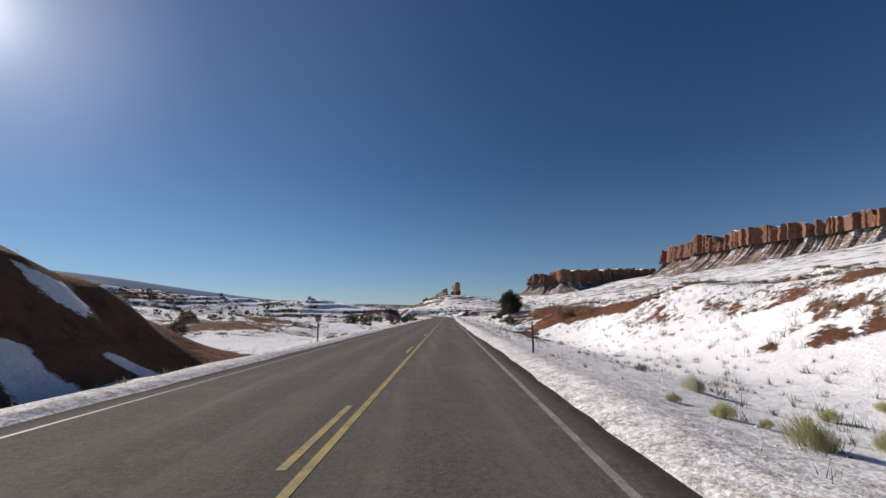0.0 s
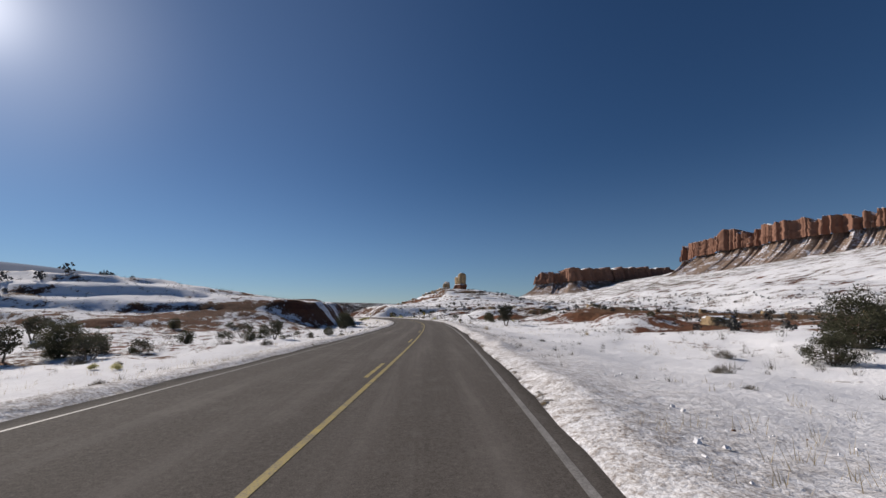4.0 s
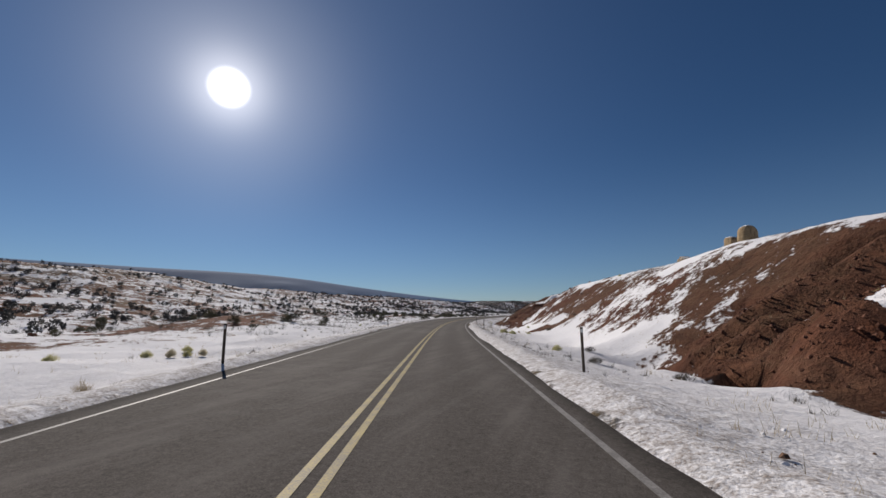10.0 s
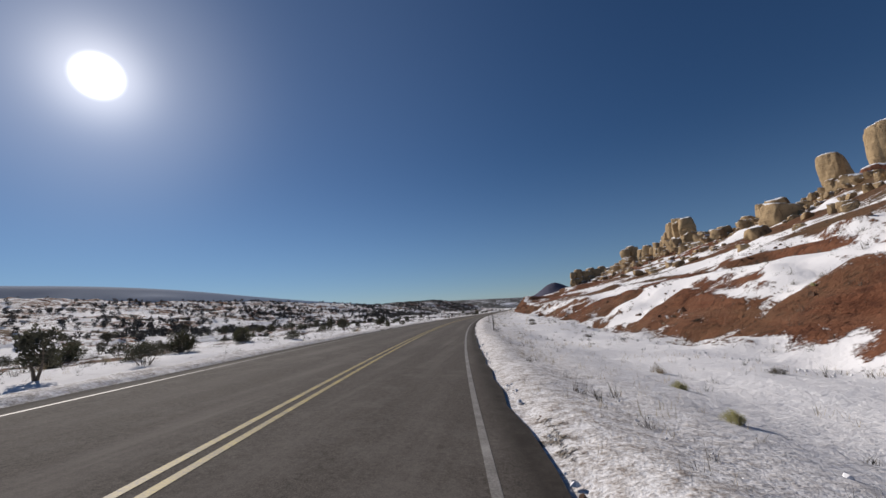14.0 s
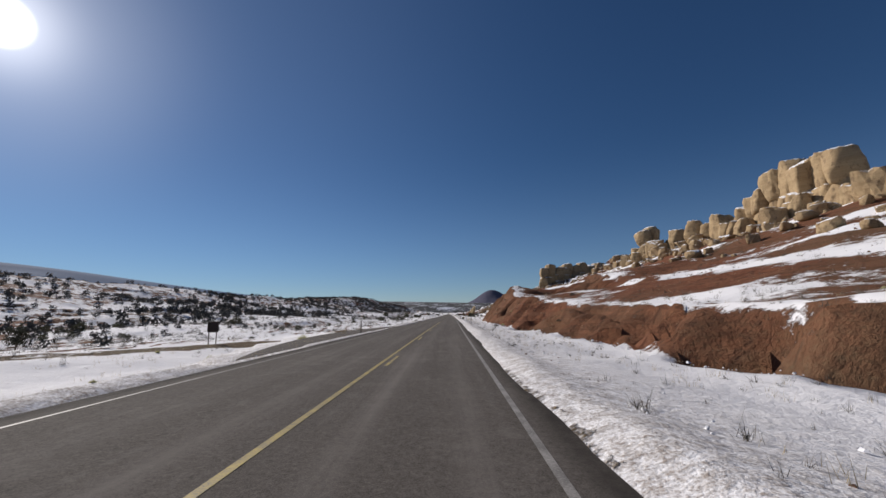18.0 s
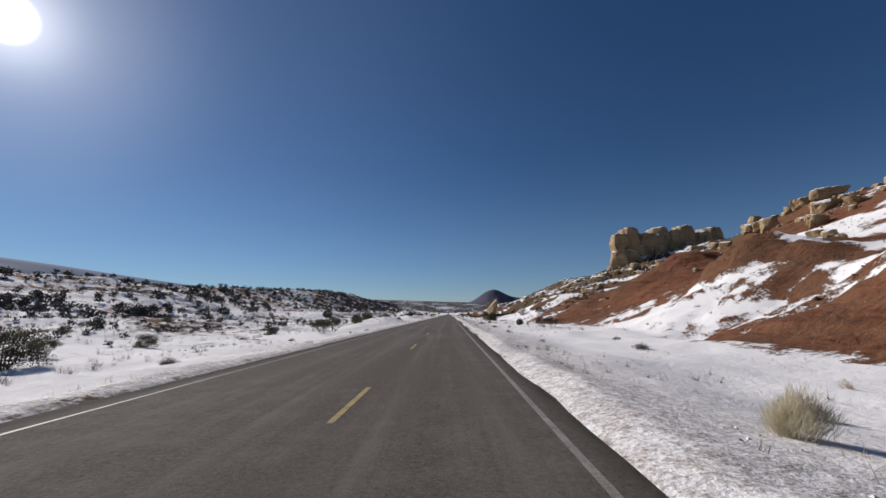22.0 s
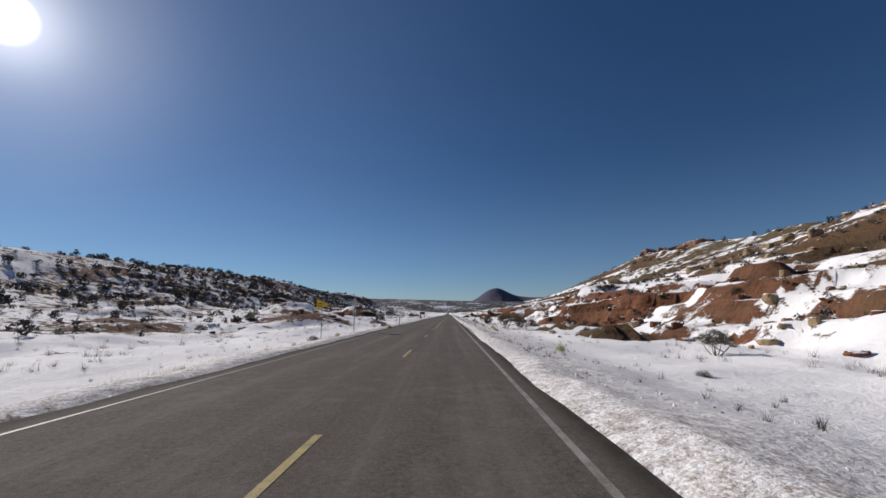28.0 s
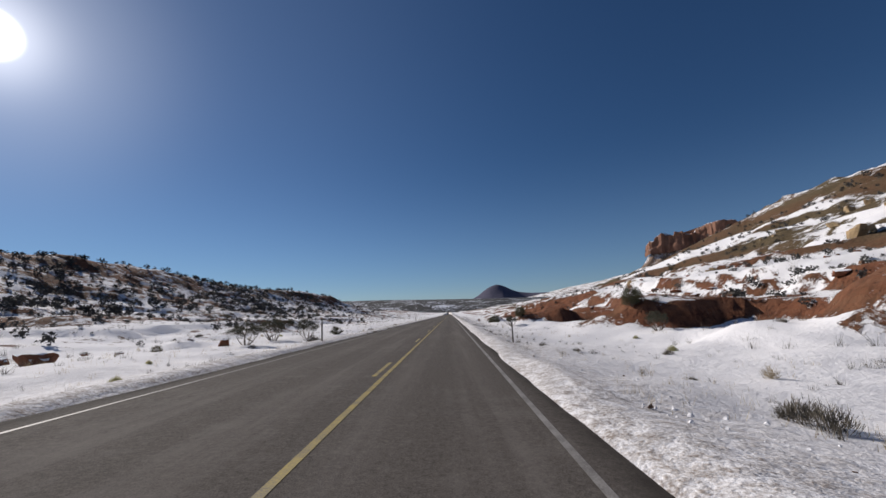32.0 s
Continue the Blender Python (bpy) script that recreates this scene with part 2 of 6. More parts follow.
# mounds: drive time, metres right of the centre line, half length, half width, height, bare share
MOUNDS = [(0.42, 22, 6, 5, 1.2, 0.05), (0.75, 18, 6, 4, 1.5, 0.05), (1.12, 27, 8, 6, 2.0, 0.1), (1.25, 9.5, 3, 2, 0.7, 1.0), (1.3, -24, 8, 6, 1.4, 0.5), (1.5, 17, 6, 5, 2.0, 1.2),
            (1.6, -15, 9, 6, 1.3, 0.1), (1.95, -32, 12, 8, 2.0, 0.3), (2.2, -22, 10, 7, 1.6, 0.2), (3.64, 21.5, 7, 6, 1.1, 0.1), (5.4, 28, 10, 7, 1.6, 0.4), (6.2, 32, 9, 7, 1.8, 0.4),
            (6.7, 40, 12, 9, 2.6, 0.6), (7.0, 24, 10, 7, 1.4, 0.9), (7.4, 55, 14, 12, 3.0, 0.2), (7.6, 24, 10, 7, 1.6, 0.15)]
MOUNDS += [(8.1, 33, 12, 9, 2.4, 0.1), (8.3, 52, 14, 12, 3.5, 0.15), (8.6, 22, 8, 6, 1.4, 0.1), (9.1, 33, 12, 10, 2.6, 0.1), (9.4, -25, 12, 5.5, 0.7, 0.8), (10.12, 14, 4, 4.5, 2.8, 0.0),
            (11.25, -32, 9, 10, 1.8, 0.8), (12.2, -45, 12, 8, 2.2, 0.6), (13.6, -25, 7, 6, 1.6, 1.3), (13.9, -38, 8, 9, 2.0, 0.9), (20.7, 30, 13, 9, -3.6, 0.8), (21.65, 23, 6.5, 9, 2.4, 1.1),
            (22.7, 38, 9, 12, 5.0, 0.9), (23.5, 42, 9, 12, 5.0, 0.8), (23.9, -12, 9, 4, 0.9, 0), (24.6, -14, 14, 5, 1.5, 0)]
MOUNDS += [(24.6, 55, 10, 10, 6.5, 1.5), (26.6, 19.2, 5, 4.5, 1.0, 0.7), (26.95, -15, 16, 6, 1.8, 0), (29.12, 18, 4, 4, 0.9, 0.7), (29.4, 38, 7, 8, 3.0, 0.4), (29.42, 15.5, 4.5, 4.5, 1.5, 0.75),
            (29.75, -20, 11, 6, 1.8, 0.9), (30.2, -28, 13, 8, 3.4, 0.6), (30.35, 24, 3.5, 4, 1.8, 0.5), (30.7, 29, 5, 6, 2.6, 0.2), (31.1, 40, 6, 8, 3.0, 0.35), (31.7, -27, 9, 7, 3.2, 0.8),
            (32.3, -34, 11, 8, 4.0, 0.6), (32.55, 27, 6, 8, 4.4, 0.6), (33.15, 22, 5, 7, 3.8, 0.6), (33.9, 17, 7, 6, 3.0, 0.8)]
MOUNDS += [(34.8, 12, 9, 5, 2.2, 1.0)]


def rills(x, y, t, ad):
    """low along the gullies that cut the earth banks"""
    return np.abs(vnoise(t * SPEED / 3.6 + fbm(x, y, 8, 2, 9) * 0.8, ad / 14, 13) - 0.5) + np.abs(vnoise(t * SPEED / 8.5, ad / 25, 14) - 0.5) * 1.4


def land(x, y):
    """height, bare share, distance from the centre line, drive time for arrays x, y"""
    t = np.interp(y, CY, TT)
    xr = np.interp(y, CY, CX)
    d = (x - xr) * np.cos(np.interp(t, TT, GO))
    wob = fbm(x, y, 26, 3, 5) * 5 * ease(9, 30, np.abs(d))
    hr, br = side(np.maximum(d + wob, 0), t, RIGHT, 0.6)
    hl, bl = side(np.maximum(-d + wob, 0), t, LEFT, 0.85)
    h = np.where(d > 0, hr, hl)
    bare = np.where(d > 0, br, bl)
    ad = np.abs(d)
    edge = np.where(d > 0, W_R, W_L) + SHOULDER
    for mt, mx, la, lb, mh, mb in MOUNDS:
        near = np.abs(y - np.interp(mt, TT, CY)) < la * 3
        if np.any(near):
            g = np.exp(-((t - mt) * SPEED / la) ** 2 - ((d - mx + wob * 0.3) / lb) ** 2) * ease(6.5, 10, ad)
            h, bare = h + mh * g, np.maximum(bare, mb * ease(0.12, 0.45, g))
    h = h + ease(0, 6, ad - edge - 1.5) * (fbm(x, y, 14, 4, 1) * 0.6 + fbm(x, y, 4.5, 3, 6) * 0.22)
    rill = rills(x, y, t, ad)
    h = h - bare * np.clip(0.45 - rill, 0, 1) * (np.where(d > 0, 3.6 - 1.5 * ease(19.8, 20.2, t) * (1 - ease(21.2, 21.6, t)), 0.9) + 2.6 * (d > 0) * ease(14, 15, t) * (1 - ease(19.6, 20, t)))
    fold = np.minimum(np.abs(vnoise(x / 4.6 + 7, y / 4.6, 91) - 0.5), np.abs(vnoise(x / 3.6, y / 4.4 + 3, 92) - 0.5) + 0.02)
    h = h + np.clip(bare, 0, 1) * np.where(d > 0, 1.0, 0.2) * (fbm(x, y, 6, 3, 93) * 0.8 - 1.1 * np.clip(1 - fold * 6, 0, 1))      # lumps and creases of the mudstone
    slant = t * SPEED - d * 0.55 + fbm(x, y, 5, 3, 94) * 1.2
    narrow = np.abs(vnoise(slant / 1.7, d / 5.5, 95) - 0.5) + 0.10 * vnoise(slant / 6, d / 9, 96)
    h = h - 1.1 * np.clip(1 - narrow * 6.0, 0, 1) * ease(0.5, 1.0, bare) * (d > 0) * ease(9.8, 10.2, t) * (1 - ease(21.6, 22, t)) * (1 - 0.7 * ease(11.5, 12, t) * (1 - ease(13.6, 14, t)))
    h = h + ease(12, 60, ad) * fbm(x, y, 55, 5, 2) * 3.4
    h = h + ease(60, 240, ad) * fbm(x, y, 170, 5, 3) * 7
    hard = ease(16, 40, ad) * ease(0.3, 0.6, vnoise(x / 48, y / 48, 15)) * (1 - 0.5 * bare)     # ledges of harder rock
    hard = np.maximum(hard, ease(15, 20, ad) * (1 - ease(75, 100, ad)) * ease(28, 28.6, t) * (1 - ease(35, 37, t)) * ease(0.2, 0.5, vnoise(x / 15, y / 15, 18)))
    q = (h + fbm(x, y, 38, 4, 16, 0.65) * 3.4) / 2.6
    h = h + hard * np.where(d < 0, 0.45, 0.75) * 2.6 * (ease(0.30, 0.62, q - np.floor(q)) - (q - np.floor(q)))
    h = h + np.maximum(d - 320, 0) * 0.17 + np.maximum(-d - 360, 0) * 0.03
    h = h + np.maximum(y - 1500, 0) * 0.006 + ease(1450, 2200, y) * fbm(x, y, 420, 5, 4) * 24 * ease(20, 200, ad)
    h = h - np.interp(t, TT, BK) * np.clip(d, -16, 16) * (1 - ease(16, 90, ad))
    return h, bare, d, t


# ---- materials ----
def nodes_of(name):
    m = bpy.data.materials.new(name)
    m.use_nodes = True
    return m, m.node_tree.nodes, m.node_tree.links, m.node_tree.nodes["Principled BSDF"]


def add_noise(n, l, coord, scale, detail=5, rough=0.6, stretch=None):
    tex = n.new("ShaderNodeTexNoise")
    tex.inputs["Scale"].default_value, tex.inputs["Detail"].default_value, tex.inputs["Roughness"].default_value = scale, detail, rough
    if stretch:
        mp = n.new("ShaderNodeMapping")
        mp.inputs["Scale"].default_value = stretch
        l.new(coord, mp.inputs["Vector"])
        coord = mp.outputs["Vector"]
    l.new(coord, tex.inputs["Vector"])
    return tex.outputs["Fac"]


def span(n, l, value, a, b, lo=0.0, hi=1.0):
    mr = n.new("ShaderNodeMapRange")
    for key, v in zip(("From Min", "From Max", "To Min", "To Max"), (a, b, lo, hi)):
        mr.inputs[key].default_value = v
    l.new(value, mr.inputs["Value"])
    return mr.outputs["Result"]


def calc(n, l, op, a, b):
    m = n.new("ShaderNodeMath")
    m.operation = op
    for k, v in enumerate((a, b)):
        if isinstance(v, (int, float)):
            m.inputs[k].default_value = v
        else:
            l.new(v, m.inputs[k])
    return m.outputs[0]


def blend(n, l, fac, a, b, mode="MIX"):
    m = n.new("ShaderNodeMix")
    m.data_type, m.blend_type = "RGBA", mode
    for k, v in ((0, fac), (6, a), (7, b)):
        if isinstance(v, (int, float)):
            m.inputs[k].default_value = v
        elif isinstance(v, tuple):
            m.inputs[k].default_value = (*v, 1)
        else:
            l.new(v, m.inputs[k])
    return m.outputs[2]


def relief(n, l, bsdf, height, strength, distance):
    b = n.new("ShaderNodeBump")
    b.inputs["Strength"].default_value, b.inputs["Distance"].default_value = strength, distance
    l.new(height, b.inputs["Height"])
    l.new(b.outputs["Normal"], bsdf.inputs["Normal"])


def two_tone(name, c1, c2, scale=3.0, rough=0.8, bump=0.3, depth=0.02, metal=0.0, local=True, fine=12.0, each=0.15, stretch=None, thin=0.0):
    """a surface of two colours mixed at two scales, with relief"""
    m, n, l, bsdf = nodes_of(name)
    if local:
        co = n.new("ShaderNodeTexCoord").outputs["Object"]
    else:
        co = n.new("ShaderNodeNewGeometry").outputs["Position"]
    a, b = add_noise(n, l, co, scale, stretch=stretch), add_noise(n, l, co, scale * fine, 4)
    f = calc(n, l, "ADD", span(n, l, a, 0.3, 0.7, 0, 0.75), span(n, l, b, 0.3, 0.7, 0, 0.3))
    col = blend(n, l, f, c1, c2)
    if each:
        info = n.new("ShaderNodeObjectInfo").outputs["Random"]
        hsv = n.new("ShaderNodeHueSaturation")
        l.new(span(n, l, info, 0, 1, 1 - each, 1 + each), hsv.inputs["Value"])
        l.new(col, hsv.inputs["Color"])
        col = hsv.outputs["Color"]
    l.new(col, bsdf.inputs["Base Color"])
    bsdf.inputs["Roughness"].default_value, bsdf.inputs["Metallic"].default_value = rough, metal
    bsdf.inputs["Specular IOR Level"].default_value = 0.3
    relief(n, l, bsdf, calc(n, l, "ADD", a, b), bump, depth)
    if thin:        # leaves and stalks let some light through
        through_ = n.new("ShaderNodeBsdfTranslucent")
        l.new(col, through_.inputs["Color"])
        mixed = n.new("ShaderNodeMixShader")
        mixed.inputs[0].default_value = thin
        l.new(bsdf.outputs[0], mixed.inputs[1])
        l.new(through_.outputs[0], mixed.inputs[2])
        l.new(mixed.outputs[0], n["Material Output"].inputs["Surface"])
    return m


def land_material():
    m, n, l, bsdf = nodes_of("snow_and_earth")
    geo = n.new("ShaderNodeNewGeometry")
    co = geo.outputs["Position"]
    at1, at2, at3, at4, at5 = (n.new("ShaderNodeAttribute") for _ in range(5))
    at1.attribute_name, at2.attribute_name, at3.attribute_name, at4.attribute_name, at5.attribute_name = "bare", "grit", "tan", "wild", "bank_dark"
    big, mid, small, tiny = add_noise(n, l, co, 0.055, 5), add_noise(n, l, co, 0.5, 6, 0.65), add_noise(n, l, co, 3.5, 5, 0.7), add_noise(n, l, co, 18, 4, 0.7)
    raw = calc(n, l, "ADD", calc(n, l, "MULTIPLY", calc(n, l, "SUBTRACT", big, 0.5), 0.5), calc(n, l, "MULTIPLY", calc(n, l, "SUBTRACT", mid, 0.5), 1.05))
    raw = calc(n, l, "ADD", raw, calc(n, l, "MULTIPLY", calc(n, l, "SUBTRACT", small, 0.5), 0.6))
    patch = add_noise(n, l, co, 0.17, 5, 0.65)
    raw = calc(n, l, "ADD", calc(n, l, "MULTIPLY", raw, calc(n, l, "ADD", calc(n, l, "MULTIPLY", at4.outputs["Fac"], 0.75), 1.0)), calc(n, l, "MULTIPLY", at4.outputs["Fac"], calc(n, l, "MULTIPLY", calc(n, l, "SUBTRACT", patch, 0.5), 1.1)))
    f = span(n, l, calc(n, l, "ADD", at1.outputs["Fac"], raw), 0.44, 0.56)
    red = blend(n, l, span(n, l, mid, 0.35, 0.7), (0.165, 0.067, 0.038), (0.255, 0.112, 0.063))
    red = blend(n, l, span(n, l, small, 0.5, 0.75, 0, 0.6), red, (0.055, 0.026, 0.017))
    mud = n.new("ShaderNodeTexVoronoi")      # cracks between the blocks of mudstone
    mud.feature = "DISTANCE_TO_EDGE"
    mud.inputs["Scale"].default_value = 0.75
    bent = n.new("ShaderNodeVectorMath")
    bent.operation = "MULTIPLY_ADD"
    warp = n.new("ShaderNodeTexNoise")
    warp.inputs["Scale"].default_value, warp.inputs["Detail"].default_value = 0.9, 4
    l.new(co, warp.inputs["Vector"])
    l.new(warp.outputs["Color"], bent.inputs[0])
    bent.inputs[1].default_value = (1.6, 1.6, 1.6)
    l.new(co, bent.inputs[2])
    l.new(bent.outputs["Vector"], mud.inputs["Vector"])
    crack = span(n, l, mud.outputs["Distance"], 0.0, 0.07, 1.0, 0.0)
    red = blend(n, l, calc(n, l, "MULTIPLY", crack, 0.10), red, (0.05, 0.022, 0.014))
    # darkened banks; on the left this is shade painted into the earth
    red = blend(n, l, calc(n, l, "MULTIPLY", at5.outputs["Fac"], 0.6), red, (0.075, 0.030, 0.021))
    strata = add_noise(n, l, co, 1.0, 4, 0.6, (0.05, 0.05, 1.6))
    red = blend(n, l, span(n, l, strata, 0.5, 0.62, 0, 0.3), red, (0.20, 0.11, 0.07))
    red = blend(n, l, span(n, l, strata, 0.46, 0.36, 0, 0.35), red, (0.075, 0.034, 0.022))
    groove = add_noise(n, l, co, 1.0, 5, 0.65, (1.3, 1.3, 0.12))      # runnels worn down the banks, coloured darker along their hollows
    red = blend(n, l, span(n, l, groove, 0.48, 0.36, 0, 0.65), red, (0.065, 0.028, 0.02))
    tan = blend(n, l, span(n, l, small, 0.35, 0.7), (0.07, 0.052, 0.032), (0.19, 0.145, 0.085))
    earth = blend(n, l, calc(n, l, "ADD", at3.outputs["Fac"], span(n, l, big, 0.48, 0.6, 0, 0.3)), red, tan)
    snow = blend(n, l, span(n, l, mid, 0.35, 0.75), (0.82, 0.815, 0.83), (0.90, 0.89, 0.89))
    # dirt flecks thrown up by the plough beside the road
    fleck = calc(n, l, "MULTIPLY", at2.outputs["Fac"], span(n, l, calc(n, l, "ADD", calc(n, l, "MULTIPLY", tiny, 0.6), calc(n, l, "MULTIPLY", small, 0.5)), 0.46, 0.66))
    snow = blend(n, l, calc(n, l, "MULTIPLY", fleck, 0.85), snow, (0.22, 0.17, 0.13))
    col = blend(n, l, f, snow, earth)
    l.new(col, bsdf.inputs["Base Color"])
    bsdf.inputs["Roughness"].default_value = 0.95
    bsdf.inputs["Specular IOR Level"].default_value = 0.08
    h = calc(n, l, "ADD", calc(n, l, "MULTIPLY", mid, 1.0), calc(n, l, "ADD", calc(n, l, "MULTIPLY", small, 0.42), calc(n, l, "MULTIPLY", tiny, 0.09)))
    h = calc(n, l, "SUBTRACT", h, calc(n, l, "MULTIPLY", f, 0.25))
    h = calc(n, l, "ADD", h, calc(n, l, "MULTIPLY", calc(n, l, "MULTIPLY", groove, f), 2.4))
    rough = add_noise(n, l, co, 1.1, 7, 0.75, (1, 1, 0.6))
    h = calc(n, l, "ADD", calc(n, l, "MULTIPLY", h, 0.55), calc(n, l, "MULTIPLY", calc(n, l, "MULTIPLY", rough, f), 2.2))
    h = calc(n, l, "SUBTRACT", h, calc(n, l, "MULTIPLY", calc(n, l, "MULTIPLY", crack, f), 0.12))
    relief(n, l, bsdf, h, 0.62, 0.4)
    return m


def asphalt_material():
    m, n, l, bsdf = nodes_of("worn_asphalt")
    co = n.new("ShaderNodeNewGeometry").outputs["Position"]
    at = n.new("ShaderNodeAttribute")
    at.attribute_name = "track"
    big, mid = add_noise(n, l, co, 0.12, 4), add_noise(n, l, co, 1.6, 5)
    stone, tiny = add_noise(n, l, co, 14, 4, 0.8), add_noise(n, l, co, 60, 3, 0.8)
    streak = add_noise(n, l, co, 1.0, 5, 0.65, (2.6, 0.07, 1.0))
    col = blend(n, l, span(n, l, tiny, 0.35, 0.68), (0.057, 0.049, 0.043), (0.152, 0.134, 0.119))
    col = blend(n, l, span(n, l, stone, 0.52, 0.68, 0, 0.55), col, (0.18, 0.16, 0.14))
    col = blend(n, l, span(n, l, stone, 0.46, 0.34, 0, 0.5), col, (0.028, 0.025, 0.023))
    salt = span(n, l, calc(n, l, "ADD", calc(n, l, "MULTIPLY", mid, 0.45), calc(n, l, "ADD", calc(n, l, "MULTIPLY", big, 0.45), calc(n, l, "MULTIPLY", streak, 0.35))), 0.62, 0.82, 0, 0.45)
    col = blend(n, l, salt, col, (0.21, 0.19, 0.172))
    col = blend(n, l, calc(n, l, "MULTIPLY", at.outputs["Fac"], span(n, l, streak, 0.35, 0.7, 0.10, 0.75)), col, (0.185, 0.165, 0.15))
    rim = n.new("ShaderNodeAttribute")
    rim.attribute_name = "rim"
    col = blend(n, l, calc(n, l, "MULTIPLY", rim.outputs["Fac"], span(n, l, mid, 0.3, 0.6, 0.45, 0.9)), col, (0.034, 0.029, 0.025))
    l.new(col, bsdf.inputs["Base Color"])
    bsdf.inputs["Roughness"].default_value = 0.95
    bsdf.inputs["Specular IOR Level"].default_value = 0.08
    relief(n, l, bsdf, calc(n, l, "ADD", calc(n, l, "ADD", tiny, stone), calc(n, l, "MULTIPLY", mid, 0.5)), 0.6, 0.012)
    return m


def paint_material(name, c, worn):
    m, n, l, bsdf = nodes_of(name)
    co = n.new("ShaderNodeNewGeometry").outputs["Position"]
    a, b = add_noise(n, l, co, 2.5, 5), add_noise(n, l, co, 40, 3, 0.8)
    f = span(n, l, calc(n, l, "ADD", calc(n, l, "MULTIPLY", a, 0.5), calc(n, l, "MULTIPLY", b, 0.5)), 0.5 - worn, 0.75 - worn, 0.0, 0.85)
    l.new(blend(n, l, f, c, (0.10, 0.09, 0.08)), bsdf.inputs["Base Color"])
    bsdf.inputs["Roughness"].default_value = 0.7
    relief(n, l, bsdf, b, 0.3, 0.005)
    return m


def rock_material(name, c1, c2, dark, snowy=0.0):
    """layered sandstone, with some snow lying on the flat tops"""
    m, n, l, bsdf = nodes_of(name)
    geo = n.new("ShaderNodeNewGeometry")
    co = geo.outputs["Position"]
    lay = add_noise(n, l, co, 0.35, 5, 0.6, (0.25, 0.25, 3.0))
    crack, fine = add_noise(n, l, co, 0.5, 6, 0.7, (1.3, 1.3, 0.75)), add_noise(n, l, co, 5, 5, 0.7)
    col = blend(n, l, span(n, l, lay, 0.35, 0.65), c1, c2)
    col = blend(n, l, span(n, l, crack, 0.52, 0.66, 0, 0.65), col, dark)
    col = blend(n, l, span(n, l, fine, 0.45, 0.75, 0, 0.35), col, dark)
    if snowy:
        sep = n.new("ShaderNodeSeparateXYZ")
        l.new(geo.outputs["Normal"], sep.inputs[0])
        f = span(n, l, calc(n, l, "ADD", sep.outputs["Z"], calc(n, l, "MULTIPLY", fine, 0.35)), 1.08 - snowy * 0.3, 1.14 - snowy * 0.3)
        col = blend(n, l, f, col, (0.85, 0.86, 0.88))
    l.new(col, bsdf.inputs["Base Color"])
    bsdf.inputs["Roughness"].default_value = 0.92
    bsdf.inputs["Specular IOR Level"].default_value = 0.15
    h = calc(n, l, "ADD", calc(n, l, "MULTIPLY", lay, 0.5), calc(n, l, "ADD", crack, calc(n, l, "MULTIPLY", fine, 0.3)))
    relief(n, l, bsdf, h, 0.7, 0.5)
    return m


def far_material(name, c1, c2, snow_share, scale):
    """far slopes: dark scrub and snow mixed"""
    m, n, l, bsdf = nodes_of(name)
    co = n.new("ShaderNodeNewGeometry").outputs["Position"]
    a, b = add_noise(n, l, co, scale, 6, 0.7), add_noise(n, l, co, scale * 9, 4, 0.7)
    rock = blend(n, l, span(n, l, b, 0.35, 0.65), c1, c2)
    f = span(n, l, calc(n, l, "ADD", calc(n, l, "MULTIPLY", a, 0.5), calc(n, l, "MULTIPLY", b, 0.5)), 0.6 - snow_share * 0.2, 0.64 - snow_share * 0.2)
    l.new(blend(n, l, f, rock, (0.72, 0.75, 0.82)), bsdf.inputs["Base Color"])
    bsdf.inputs["Roughness"].default_value = 0.95
    bsdf.inputs["Specular IOR Level"].default_value = 0.1
    return m


M_LAND, M_ROAD = land_material(), asphalt_material()
M_WHITE, M_YELLOW = paint_material("white_road_paint", (0.36, 0.34, 0.315), 0.17), paint_material("yellow_road_paint", (0.42, 0.31, 0.055), 0.13)
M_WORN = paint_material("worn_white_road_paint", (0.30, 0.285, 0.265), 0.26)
M_TAN_ROCK = rock_material("tan_sandstone", (0.42, 0.31, 0.18), (0.33, 0.235, 0.135), (0.085, 0.055, 0.038), 0.7)
M_RED_ROCK = rock_material("red_sandstone", (0.24, 0.105, 0.062), (0.18, 0.072, 0.042), (0.07, 0.032, 0.022), 0.9)
M_MESA = rock_material("mesa_sandstone", (0.27, 0.145, 0.10), (0.205, 0.105, 0.072), (0.10, 0.055, 0.042), 0.6)
M_TALUS = far_material("snowy_talus", (0.17, 0.12, 0.09), (0.26, 0.185, 0.14), 0.35, 0.02)
# distance haze painted into the ridge's base colours as blue
M_RIDGE = far_material("hazy_wooded_ridge", (0.035, 0.095, 0.20), (0.05, 0.125, 0.25), -0.7, 0.02)
M_LOWHILL = far_material("scrubby_snow_hills", (0.045, 0.05, 0.055), (0.085, 0.08, 0.075), 0.35, 0.012)
# rock colours shifted towards blue to paint in the haze
M_PEAK = far_material("haze_tinted_peak", (0.085, 0.085, 0.125), (0.115, 0.11, 0.15), -0.3, 0.006)
M_BARK = two_tone("grey_bark", (0.20, 0.165, 0.13), (0.09, 0.07, 0.055), 2.0, 0.9, 0.6, 0.03, stretch=(3, 3, 0.5))
M_JUNIPER = two_tone("juniper_foliage", (0.048, 0.05, 0.028), (0.10, 0.098, 0.055), 1.2, 0.75, 0.0, 0.01, each=0.25, thin=0.3)
M_PINYON = two_tone("pinyon_foliage", (0.042, 0.043, 0.030), (0.082, 0.080, 0.054), 1.2, 0.75, 0.0, 0.01, each=0.25, thin=0.3)
